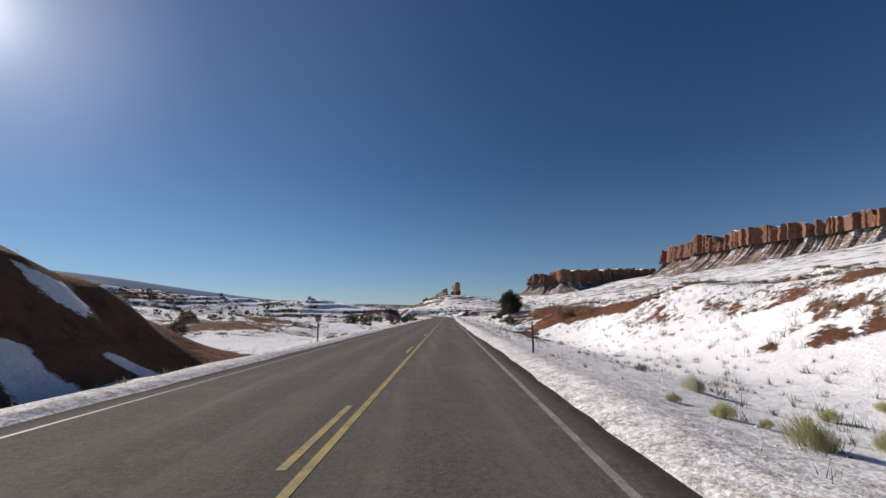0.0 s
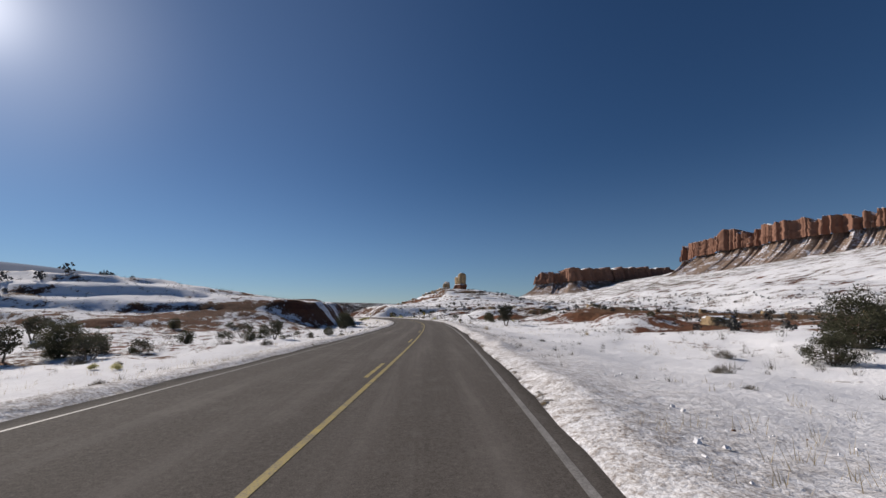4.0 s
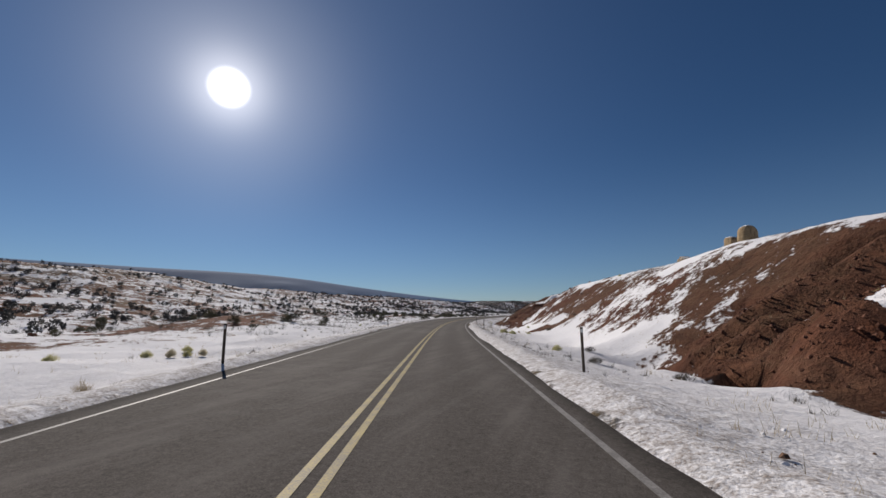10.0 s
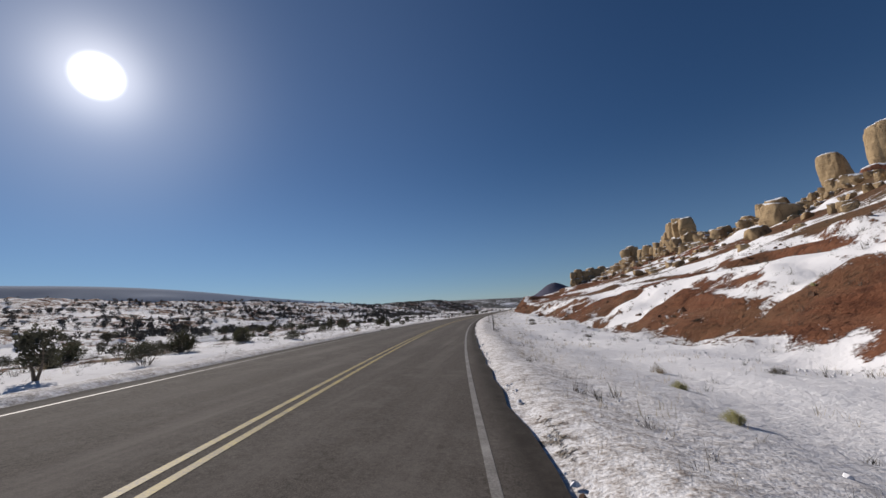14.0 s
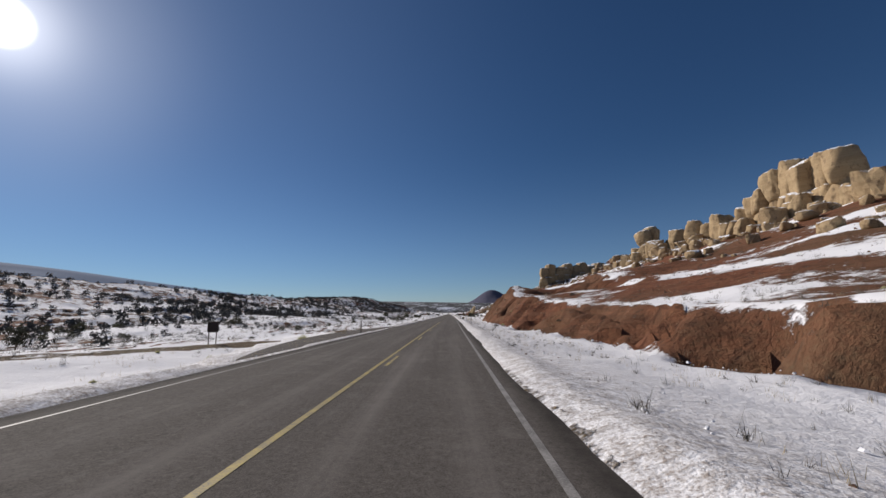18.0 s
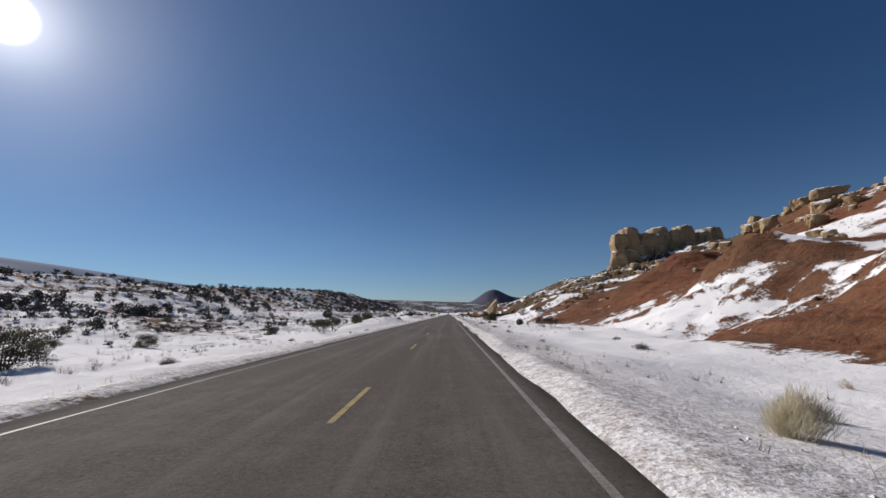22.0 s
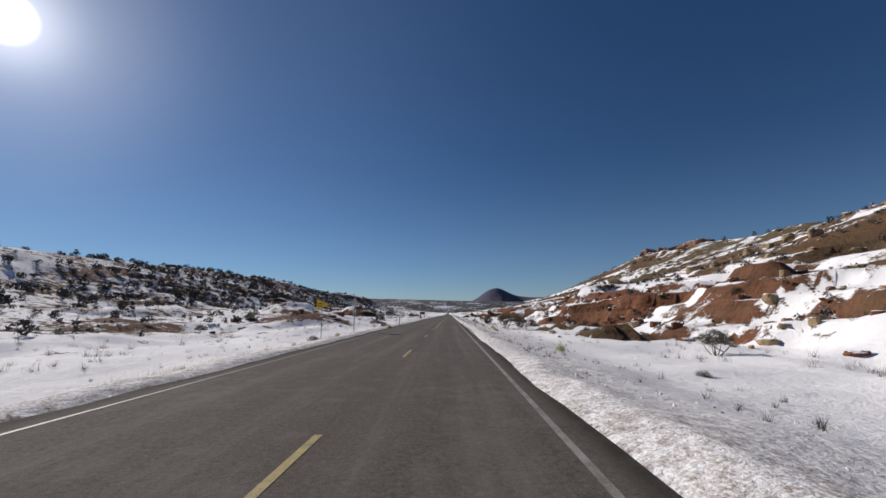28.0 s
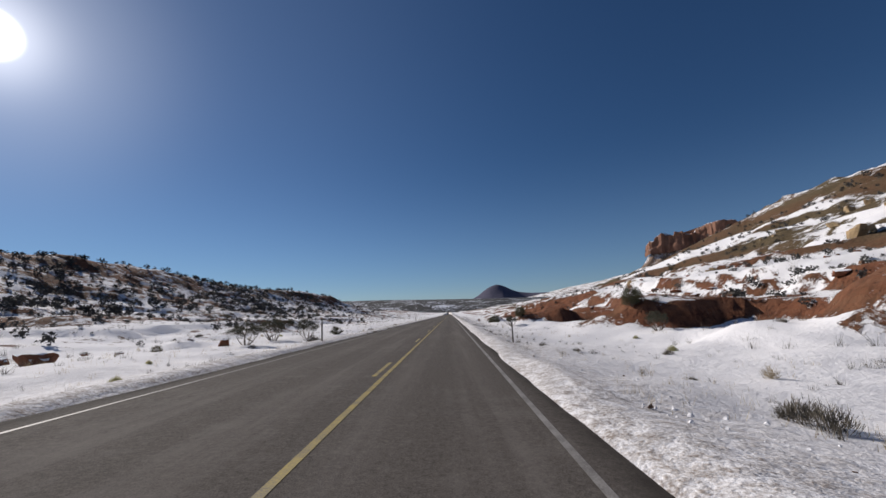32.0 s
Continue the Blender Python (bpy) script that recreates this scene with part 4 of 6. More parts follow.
# ---- mesas and far ridges ----
def mesa(name, pts, label, mat, flute=40.0, seed=1, rugged=0.45):
    """a fluted cliff over a snowy talus apron; pts: x, y, talus foot z, cliff foot z, top z"""
    root = tagged(new(name), label, "mesa")
    pts = np.array(pts, float)
    seg = np.concatenate([[0], np.cumsum(np.hypot(np.diff(pts[:, 0]), np.diff(pts[:, 1])))])
    u = np.arange(0, seg[-1], flute / 9.0)
    px, py, z0, z1, z2 = (np.interp(u, seg, pts[:, k]) for k in range(5))
    dx, dy = np.gradient(px), np.gradient(py)
    ln = np.hypot(dx, dy)
    nx, ny = dy / ln, -dx / ln
    sgn = np.sign(np.mean(nx * (0 - px) + ny * (0 - py)))
    nx, ny = nx * sgn, ny * sgn
    z2 = z2 + fbm(u, u * 0, flute * 4.0, 5, seed, 0.65) * rugged * (z2 - z1) - 0.55 * rugged * (z2 - z1) * (vnoise(u / flute * 0.9, u * 0, seed + 3) > 0.74)
    bays = fbm(u, u * 0, flute * 7, 4, seed + 1, 0.6) * flute * 3.2
    ribs = np.abs(fbm(u, u * 0, flute * 1.6, 4, seed + 5, 0.6)) * flute * 1.9
    rows_, nv = [], 14
    for k in range(nv):
        v = k / (nv - 1)
        off = bays + ribs * (1 - 0.3 * v) + (1 - v) * flute * 0.35 + flute * 0.3 * (v < 0.45) + vnoise(u / 13.0, u * 0 + v * 7, seed + 9) * flute * 0.35
        rows_.append(np.stack([px + nx * off, py + ny * off, z1 + (z2 - z1) * v], -1))
    for q, dz in ((flute * 1.5, 0.0), (flute * 9, -8.0)):
        rows_.append(np.stack([px - nx * q, py - ny * q, z2 + dz], -1))
    w = np.stack(rows_)
    ob = new("cliff", mesh_from("cliff", w.reshape(-1, 3), grid_faces(*w.shape[:2]), mat))
    ob.parent = root
    rows_ = []
    for k in range(9):
        v = k / 8
        off = bays + ribs * v + (1 - v) ** 1.3 * np.maximum(z1 - z0, 1) * 2.2 - 6 * v
        zz = z0 + (z1 + 4 - z0) * v ** 1.25 + fbm(u, u * 0 + v * 90, 60, 4, seed + 12) * 9 * np.sin(math.pi * min(v * 1.1, 1))
        rows_.append(np.stack([px + nx * off, py + ny * off, zz], -1))
    w = np.stack(rows_)
    ob = new("talus", mesh_from("talus", w.reshape(-1, 3), grid_faces(*w.shape[:2]), M_TALUS))
    ob.parent = root
    tagged(ob, "snow-dusted talus apron")
    return root


mesa("mesa", [(1183, 1876, 105, 228, 298), (1208, 1778, 105, 237, 311), (1218, 1645, 105, 245, 315), (1316, 1400, 105, 251, 312), (1421, 1155, 105, 258, 315),
              (1505, 840, 105, 245, 318), (1610, 490, 105, 252, 329)], "fluted red sandstone mesa cliff above snowy slopes", M_MESA, 16, 3, 0.42)
mesa("mesa", [(740, 2700, 110, 180, 234), (810, 2600, 110, 186, 258), (930, 2540, 110, 194, 274), (1050, 2560, 110, 198, 270), (1200, 2620, 120, 206, 284), (1400, 2640, 130, 218, 290), (1700, 2700, 140, 228, 300)],
     "distant red sandstone mesa cliff with snowy foot", M_MESA, 20, 8, 0.26)


def far_hills(name, ctrl, label, mat, rough, seed, depth):
    """a long far hill: ctrl rows of x, y, crest height"""
    ctrl = np.array(ctrl, float)
    seg = np.concatenate([[0], np.cumsum(np.hypot(np.diff(ctrl[:, 0]), np.diff(ctrl[:, 1])))])
    u = np.linspace(0, seg[-1], 220)
    px, py, h = (np.convolve(np.pad(np.interp(u, seg, ctrl[:, k]), 17, mode="edge"), np.ones(35) / 35, "valid") for k in range(3))
    dx, dy = np.gradient(px), np.gradient(py)
    ln = np.hypot(dx, dy)
    nx, ny = dy / ln, -dx / ln
    sgn = np.sign(np.mean(nx * (0 - px) + ny * (600 - py)))
    rows_ = []
    for k in range(26):
        v = (k / 25) * 2 - 1
        prof = max(0.0, 1 - abs(v)) ** 0.9
        q = -v * depth * sgn
        x, y = px + nx * q, py + ny * q
        z = -12 + (h + 12) * prof + fbm(x, y, rough * 6, 5, seed) * rough * math.sin(math.pi * min(1, prof * 1.2))
        rows_.append(np.stack([x, y, z], -1))
    w = np.stack(rows_)
    return tagged(new(name, mesh_from(name, w.reshape(-1, 3), grid_faces(*w.shape[:2]), mat)), label, "mountain", kind="structure")


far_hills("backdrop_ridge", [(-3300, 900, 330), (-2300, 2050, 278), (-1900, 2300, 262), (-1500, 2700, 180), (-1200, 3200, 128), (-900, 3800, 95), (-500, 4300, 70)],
          "long wooded ridge on the horizon, tinted blue for haze", M_RIDGE, 40, 5, 800)
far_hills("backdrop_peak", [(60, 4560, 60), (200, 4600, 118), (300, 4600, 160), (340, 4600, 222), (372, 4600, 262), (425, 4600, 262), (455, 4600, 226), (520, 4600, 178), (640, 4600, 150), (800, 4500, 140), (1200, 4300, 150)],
          "distant pointed butte on the horizon, tinted blue for haze", M_PEAK, 22, 11, 350)
far_hills("backdrop_hills", [(-2600, 2300, 5), (-1700, 2700, 15), (-1000, 2950, 74), (-500, 3000, 88), (-150, 3050, 72), (150, 3100, 66), (420, 3150, 60), (700, 3200, 66), (1000, 3300, 70)],
          "low scrub-dotted snowy hills closing the valley", M_LOWHILL, 26, 17, 700)


# ---- plants ----
def tube(bm, pts, radii, seg=6):
    rings = []
    for k, (p, r) in enumerate(zip(pts, radii)):
        a = Vector(pts[min(k + 1, len(pts) - 1)]) - Vector(pts[max(k - 1, 0)])
        q = a.to_track_quat("Z", "Y")
        rings.append([bm.verts.new(Vector(p) + q @ Vector((r * math.cos(i * 2 * math.pi / seg), r * math.sin(i * 2 * math.pi / seg), 0))) for i in range(seg)])
    for lo, hi in zip(rings, rings[1:]):
        for i in range(seg):
            bm.faces.new((lo[i], lo[(i + 1) % seg], hi[(i + 1) % seg], hi[i]))
    bm.faces.new(rings[-1])
    for f in bm.faces:
        f.smooth = True


def limb(rng, start, way, length, bend, n=5):
    pts, p, w = [Vector(start)], Vector(start), Vector(way).normalized()
    for _ in range(n):
        w = (w + Vector((rng.uniform(-1, 1), rng.uniform(-1, 1), rng.uniform(-0.5, 0.8))) * bend).normalized()
        p = p + w * length / n
        pts.append(p.copy())
    return pts


def sprays(rng, centres, size, per, leaf, slim=1.0):
    """many small pointed sprays of foliage round the given centres, as one array mesh"""
    n = len(centres) * per
    c = np.repeat(np.array(centres), per, 0)
    r = rng.normal(size=(n, 3))
    r /= np.linalg.norm(r, axis=1, keepdims=True)
    base = c + r * size * 1.15 * rng.uniform(0.1, 1.0, (n, 1)) ** 0.7 * np.array([1, 1, 0.75])
    way = r * 0.8 + rng.normal(size=(n, 3)) * 0.6 + np.array([0, 0, 0.35])
    way /= np.linalg.norm(way, axis=1, keepdims=True)
    sidev = np.cross(way, rng.normal(size=(n, 3)))
    sidev /= np.linalg.norm(sidev, axis=1, keepdims=True) + 1e-9
    ln = leaf * rng.uniform(0.6, 1.5, (n, 1))
    sidev = sidev * slim
    v = np.stack([base - sidev * ln * 0.22, base + way * ln * 0.55 - sidev * ln * 0.34, base + way * ln, base + way * ln * 0.5 + sidev * ln * 0.34], 1)
    return v.reshape(-1, 3), np.arange(n * 4).reshape(-1, 4)


def tree(name, label, category, seed, height, spread, stems, mat, lowest, clumps, leaf, per, size, flat=1.0, lean=(0.1, 0.4)):
    """one evergreen desert tree: crooked stems with limbs that carry a lumpy crown of many small sprays"""
    rnd, rng = random.Random(seed), np.random.default_rng(seed)
    root = tagged(new(name), label, category)
    cz, hz = height * (1 + lowest) / 2, height * (1 - lowest) / 2
    centres = []
    while len(centres) < clumps:
        a, e = rng.uniform(0, 2 * math.pi), math.asin(rng.uniform(-0.85, 1.0))
        q = Vector((math.cos(a) * math.cos(e), math.sin(a) * math.cos(e), math.sin(e)))
        lump = 0.80 + 0.42 * noise.noise(q * 1.7 + Vector((seed, 0, 0)))
        r = lump * rng.uniform(0.35, 1.0) ** 0.5
        centres.append((q.x * spread * r, q.y * spread * r, cz + q.z * hz * r * flat))
    centres = np.array(centres)
    centres[:, 2] += height - size - centres[:, 2].max()
    owner = np.array([k % stems for k in range(clumps)])
    for s in range(stems):
        a = 2 * math.pi * s / stems + rnd.uniform(-0.5, 0.5)
        tilt = rnd.uniform(*lean)
        bm = bmesh.new()
        pts = limb(rnd, (0.10 * math.cos(a), 0.10 * math.sin(a), -0.3), (tilt * math.cos(a), tilt * math.sin(a), 0.8), height * rnd.uniform(0.72, 0.85), 0.16, 7)
        r0 = 0.030 * height * (1.2 if stems < 3 else 0.8)
        radii = [r0 * (1 - 0.8 * k / 7) for k in range(8)]
        tube(bm, pts, radii, 6)
        mine = [Vector(c) for c in centres]
        rnd.shuffle(mine)
        for c in mine[: max(7, clumps // (stems + 1))]:
            k = min(range(1, 8), key=lambda i: (pts[i] - c).length + max(0, pts[i].z - c.z) * 2)
            if (pts[k] - c).length > spread * 0.95:
                continue
            mid = (pts[k] + c) / 2 + Vector((rnd.uniform(-0.1, 0.1), rnd.uniform(-0.1, 0.1), -0.06 * spread))
            tube(bm, [pts[k], mid, c], [radii[k] * 0.5 + 0.008, radii[k] * 0.35 + 0.007, 0.006], 4)
        part("trunk", bm, M_BARK, root)
    v, f = sprays(rng, centres, size, per, leaf)
    v[:, 2] = np.maximum(v[:, 2], 0.03)
    ob = new("crown", mesh_from("crown", v, f, mat, False))
    ob.parent = root
    return root


def twig_tree(name, label, seed, height, spread, stems):
    """a leafless scrub tree: stems, limbs and twigs, each thinner than the last"""
    rnd, rng = random.Random(seed), np.random.default_rng(seed)
    root = tagged(new(name), label, "tree")
    ends = []
    for s in range(stems):
        a = 2 * math.pi * s / stems + rnd.uniform(-0.4, 0.4)
        tilt = rnd.uniform(0.15, 0.95)
        bm = bmesh.new()
        pts = limb(rnd, (0.15 * math.cos(a), 0.15 * math.sin(a), -0.3), (tilt * math.cos(a), tilt * math.sin(a), 0.9), height * rnd.uniform(0.75, 1.05), 0.2, 7)
        radii = [0.045 * (1 - 0.75 * k / 7) for k in range(8)]
        tube(bm, pts, radii, 5)
        for k in range(2, 8):
            for _ in range(3):
                b = rnd.uniform(0, 2 * math.pi)
                q = limb(rnd, pts[k], (math.cos(b), math.sin(b), rnd.uniform(-0.1, 0.9)), spread * rnd.uniform(0.25, 0.6), 0.35, 4)
                tube(bm, q, [radii[k] * 0.5 * (1 - 0.7 * j / 4) + 0.003 for j in range(5)], 3)
                ends += q[1:]
        part("trunk", bm, M_TWIG, root)
    keep = [tuple(p) for p in ends]
    n = len(keep) * 4
    c = np.repeat(np.array(keep), 4, 0)
    w = rng.normal(size=(n, 3)) + np.array([0, 0, 0.5])
    w = w / np.linalg.norm(w, axis=1, keepdims=True) * rng.uniform(0.12, 0.42, (n, 1)) * spread * 0.55
    u = np.cross(w, rng.normal(size=(n, 3)))
    u = u / (np.linalg.norm(u, axis=1, keepdims=True) + 1e-9) * 0.007
    v = np.stack([c - u, c + u, c + w + u * 0.4, c + w - u * 0.4], 1).reshape(-1, 3)
    ob = new("crown", mesh_from("crown", v, np.arange(n * 4).reshape(-1, 4), M_TWIG, False))
    ob.parent = root
    return root


def forest(thin, big):
    """the tree kinds, full or with fewer and larger sprays for those farther off"""
    return [tree("juniper_tree", "dense dark green juniper standing in the snow", "tree", 11, 3.3, 1.85, 4, M_JUNIPER, -0.25, 120, 0.075 * big, 125 // thin, 0.40),
            tree("juniper_bush", "low bushy olive juniper standing in the snow", "tree", 12, 2.1, 1.75, 5, M_JUNIPER, -0.2, 80, 0.07 * big, 110 // thin, 0.36),
            tree("pinyon_tree", "open multi-stemmed pinyon tree with bare lower stems", "tree", 13, 2.9, 1.95, 7, M_PINYON, 0.30, 80, 0.07 * big, 96 // thin, 0.30, 1.0, (0.3, 0.95)),
            tree("pinyon_tree", "tall round-crowned pinyon pine rising from snow", "tree", 14, 4.4, 1.65, 2, M_PINYON, 0.10, 90, 0.11 * big, 90 // thin, 0.38, 1.0, (0.03, 0.2))]


JUNIPERS = forest(1, 1.0) + [twig_tree("dead_shrub_tree", "leafless brown scrub tree with tangled twigs", 15, 3.2, 2.0, 9)]
JUNIPERS.append(tree("juniper_tree", "great bushy dark juniper towering over the verge", "tree", 16, 7.2, 3.1, 5, M_JUNIPER, -0.15, 320, 0.12, 200, 0.62))
YOUNG = tree("juniper_tree", "small cone-shaped young juniper at the road edge", "tree", 17, 0.72, 0.2, 1, M_JUNIPER, -0.05, 46, 0.05, 60, 0.08)
FAR_TREES = forest(7, 2.4)


def shrub(name, label, seed, h, r, n, mat, width):
    """a fluffy dome of many fine upright stems"""
    rng = np.random.default_rng(seed)
    a, q = rng.uniform(0, 2 * math.pi, n), rng.uniform(0, 1, n) ** 0.6
    lump = 0.75 + 0.35 * np.sin(a * 3 + seed) * np.sin(a * 2 + 1.3 * seed)
    top = h * lump * (1 - 0.55 * q ** 2) * rng.uniform(0.35, 1.0, n) ** 0.5
    tip = np.stack([np.cos(a) * q * r * lump, np.sin(a) * q * r * lump, top], 1) + rng.normal(size=(n, 3)) * 0.03
    way = np.stack([np.cos(a) * q * 0.8, np.sin(a) * q * 0.8, np.ones(n)], 1) + rng.normal(size=(n, 3)) * 0.22
    way /= np.linalg.norm(way, axis=1, keepdims=True)
    base = tip - way * (h * rng.uniform(0.18, 0.45, n))[:, None]
    base[:, 2] = np.maximum(base[:, 2], -0.06)
    b = a + rng.uniform(0, 3.1, n)
    sd = np.stack([-np.sin(b), np.cos(b), b * 0], 1) * width
    v = np.stack([base - sd, base + sd, tip + sd * 0.5, tip - sd * 0.5], 1).reshape(-1, 3)
    return tagged(new(name, mesh_from(name, v, np.arange(n * 4).reshape(-1, 4), mat, False)), label, "shrub", "roadside shrubs")


SHRUBS = [shrub("rabbitbrush", "yellow-green rabbitbrush clump growing through the snow", 21, 0.75, 0.65, 1900, M_RABBIT, 0.004),
          shrub("rabbitbrush", "pale yellow rabbitbrush clump growing through the snow", 22, 0.6, 0.55, 1600, M_RABBIT, 0.004),
          shrub("grass_tuft", "dry straw-coloured grass tuft poking from the snow", 23, 0.5, 0.35, 300, M_GRASS, 0.004),
          shrub("sagebrush", "low grey-brown sagebrush half buried in snow", 24, 0.45, 0.55, 600, M_SAGE, 0.006),
          shrub("sagebrush", "small dark sagebrush half buried in snow", 25, 0.32, 0.4, 420, M_SAGE, 0.006),
          shrub("rabbitbrush", "pale straw-coloured dry rabbitbrush rising from the snow", 26, 0.85, 0.6, 2800, M_STRAW, 0.003),
          shrub("rabbitbrush", "thick yellow-green rabbitbrush dome beside the road", 27, 0.85, 0.8, 4200, M_RABBIT, 0.0035)]
USED = set()


def plant(src, t, x, size=1.0, turn=None, sink=0.0):
    px, py, pz, _ = spot(t, x)
    turn = random.uniform(0, 360) if turn is None else turn
    m = pose(px, py, pz - sink, 0, 0, turn) @ Matrix.Scale(size, 4)
    if src.name not in USED:
        USED.add(src.name)
        src.matrix_basis = m
        return src
    return copy_thing(src, m)


# trees seen one by one: kind, drive time, metres right of the driver's line, size
TREES = [(1, 1.75, -13.0, 0.6), (0, 1.85, -16.0, 0.7), (0, 2.1, 11.0, 0.9), (1, 2.3, 13.5, 0.8), (1, 2.35, -12.0, 0.7), (0, 2.85, -11.5, 0.8), (0, 3.2, 19.0, 0.9), (2, 3.25, -15.0, 0.6),
           (4, 3.4, -17.5, 1.0), (0, 3.55, 15.2, 0.9), (1, 3.55, 12.2, 0.6), (1, 3.6, 13.7, 1.15), (1, 3.6, -13.5, 0.7), (5, 3.62, 19.0, 1.2), (2, 3.63, -22.4, 1.0), (0, 3.75, -15.0, 0.9),
           (1, 3.9, -12.5, 0.75), (1, 3.9, 18.0, 0.7), (1, 4.55, 18.5, 1.3), (0, 4.6, 22.0, 1.5), (1, 4.7, -40.0, 1.6), (0, 4.73, -23.7, 1.2), (3, 5.83, 12.2, 0.85), (1, 6.2, 13.0, 0.75)]
TREES += [(0, 6.28, -15.8, 0.75), (0, 6.5, 15.2, 1.0), (2, 6.53, 18.1, 0.6), (1, 6.55, -14.5, 0.8), (0, 6.6, -16.5, 1.65), (1, 6.84, 11.5, 0.5), (1, 6.9, -15.0, 0.8), (2, 6.93, 11.0, 0.9),
           (0, 6.94, 24.5, 0.8), (0, 8.67, 21.8, 0.52), (1, 8.75, 32.2, 0.6), (1, 8.76, 23.0, 0.45), (0, 8.8, 30.9, 0.45), (1, 8.81, 29.6, 0.6), (0, 8.99, 18.6, 0.42), (1, 9.02, 27.0, 0.95),
           (1, 9.47, 62.2, 1.1), (1, 9.63, 49.4, 0.9), (1, 9.63, 54.8, 0.9), (0, 9.54, 14.4, 1.55), (1, 9.71, 37.0, 0.66), (0, 9.72, 32.5, 0.62), (0, 9.77, 31.9, 0.75), (1, 9.82, 21.5, 0.85)]
TREES += [(0, 9.83, 43.5, 0.7), (1, 9.93, 22.9, 0.75), (1, 10.09, 56.0, 0.8), (1, 10.12, 54.7, 0.8), (3, 13.49, -16.1, 0.37), (1, 13.49, -14.9, 0.36), (4, 13.6, 12.5, 1.2), (4, 13.69, 13.2, 1.9),
           (4, 13.78, 12.9, 2.0), (0, 13.9, -22.0, 0.7), (3, 13.95, 15.5, 1.75), (1, 13.95, 11.5, 1.1), (4, 14.02, 13.6, 1.4), (0, 14.1, -30.0, 0.8), (0, 21.71, 13.2, 1.0), (1, 21.76, 12.2, 0.9),
           (1, 22.21, -25.4, 1.5), (1, 22.52, -20.3, 1.6), (2, 22.66, -23.6, 0.75), (1, 22.9, -24.0, 0.9), (2, 23.25, -14.0, 0.9), (1, 23.4, -22.0, 0.8), (2, 23.52, -15.8, 1.25), (2, 23.62, -19.0, 1.0)]
TREES += [(2, 23.75, 14.0, 0.95), (2, 23.8, 16.0, 0.9), (1, 23.9, -15.5, 0.9), (0, 24.15, 13.0, 0.6), (0, 24.3, -19.0, 0.8), (0, 24.9, -16.5, 0.85), (0, 25.1, -14.0, 0.8), (1, 25.45, 26.9, 1.4),
           (1, 25.8, 12.5, 1.0), (4, 25.85, 24.0, 1.0), (0, 25.9, 14.5, 1.4), (0, 26.4, -47.5, 1.6), (0, 26.45, -32.2, 1.7), (1, 26.46, 20.5, 0.9), (1, 26.5, -35.0, 1.2), (0, 26.7, -27.0, 0.95),
           (0, 26.75, -16.5, 1.0), (1, 27.01, 23.2, 1.1), (1, 27.18, 18.5, 1.4), (2, 27.2, 9.5, 1.1), (2, 27.25, 11.5, 1.0), (0, 27.3, 16.5, 1.5), (2, 28.75, 17.0, 1.0), (2, 29.74, 8.4, 1.3)]
TREES += [(2, 29.78, 10.8, 1.05), (4, 29.9, 12.0, 1.0), (1, 29.9, -11.0, 0.7), (2, 29.9, -12.5, 0.8), (1, 30.0, 14.5, 0.9), (0, 30.06, 26.0, 0.7), (2, 30.2, -13.5, 1.0), (1, 30.5, 26.5, 1.0),
           (1, 30.9, 14.0, 0.8), (0, 31.0, 9.8, 1.0), (1, 31.9, 8.0, 0.6), (2, 31.9, -20.6, 1.6), (2, 32.0, 11.2, 1.0), (2, 32.0, -27.6, 1.6), (2, 32.9, -16.2, 1.1), (2, 32.94, 16.8, 0.95),
           (0, 33.1, 17.5, 0.9), (2, 33.12, -17.4, 1.35), (2, 33.19, -15.0, 1.2), (1, 33.4, -14.0, 0.85), (2, 33.7, 9.0, 0.9), (0, 33.8, 11.0, 0.8), (1, 34.1, 7.5, 0.8), (0, 34.3, 9.0, 0.9)]
for k, t, x, size in TREES:
    plant(JUNIPERS[k], t, x, size)
plant(YOUNG, 20.95, 3.3)


def scatter_trees(seed, count, t0, t1, x0, x1, sizes):
    rnd = random.Random(seed)
    for _ in range(count):
        plant(FAR_TREES[rnd.choice((0, 0, 1, 1, 1, 2, 2, 3))], rnd.uniform(t0, t1), rnd.uniform(x0, x1), rnd.uniform(*sizes), rnd.uniform(0, 360))


scatter_trees(1, 26, 2.2, 7.5, 20, 75, (0.5, 1.0))
scatter_trees(2, 95, 0.8, 6.2, -95, -17, (0.4, 0.95))
scatter_trees(11, 46, 1.6, 5.6, -45, -10, (0.35, 0.8))
scatter_trees(3, 150, 10.8, 17.5, -95, -14, (0.45, 1.05))
scatter_trees(10, 30, 6.4, 9.5, 22, 85, (0.4, 0.85))
scatter_trees(12, 10, 4.0, 5.4, -32, -14, (0.8, 1.35))
scatter_trees(13, 22, 8.6, 10.2, 24, 70, (0.5, 1.0))
scatter_trees(14, 44, 12.6, 16.5, -48, -11, (0.4, 0.95))
scatter_trees(15, 34, 14, 20, -110, -45, (0.7, 1.25))
scatter_trees(4, 34, 19.5, 26.5, -70, -22, (0.5, 1.0))
scatter_trees(9, 22, 17.0, 20.0, -75, -30, (0.5, 0.95))
scatter_trees(5, 30, 26.0, 37.0, -70, -20, (0.5, 1.0))
scatter_trees(6, 10, 9.6, 11.5, 24, 60, (0.3, 0.6))
scatter_trees(7, 22, 25.5, 36.0, 30, 90, (0.4, 0.85))
scatter_trees(8, 8, 17.0, 20.5, -75, -45, (0.6, 1.0))


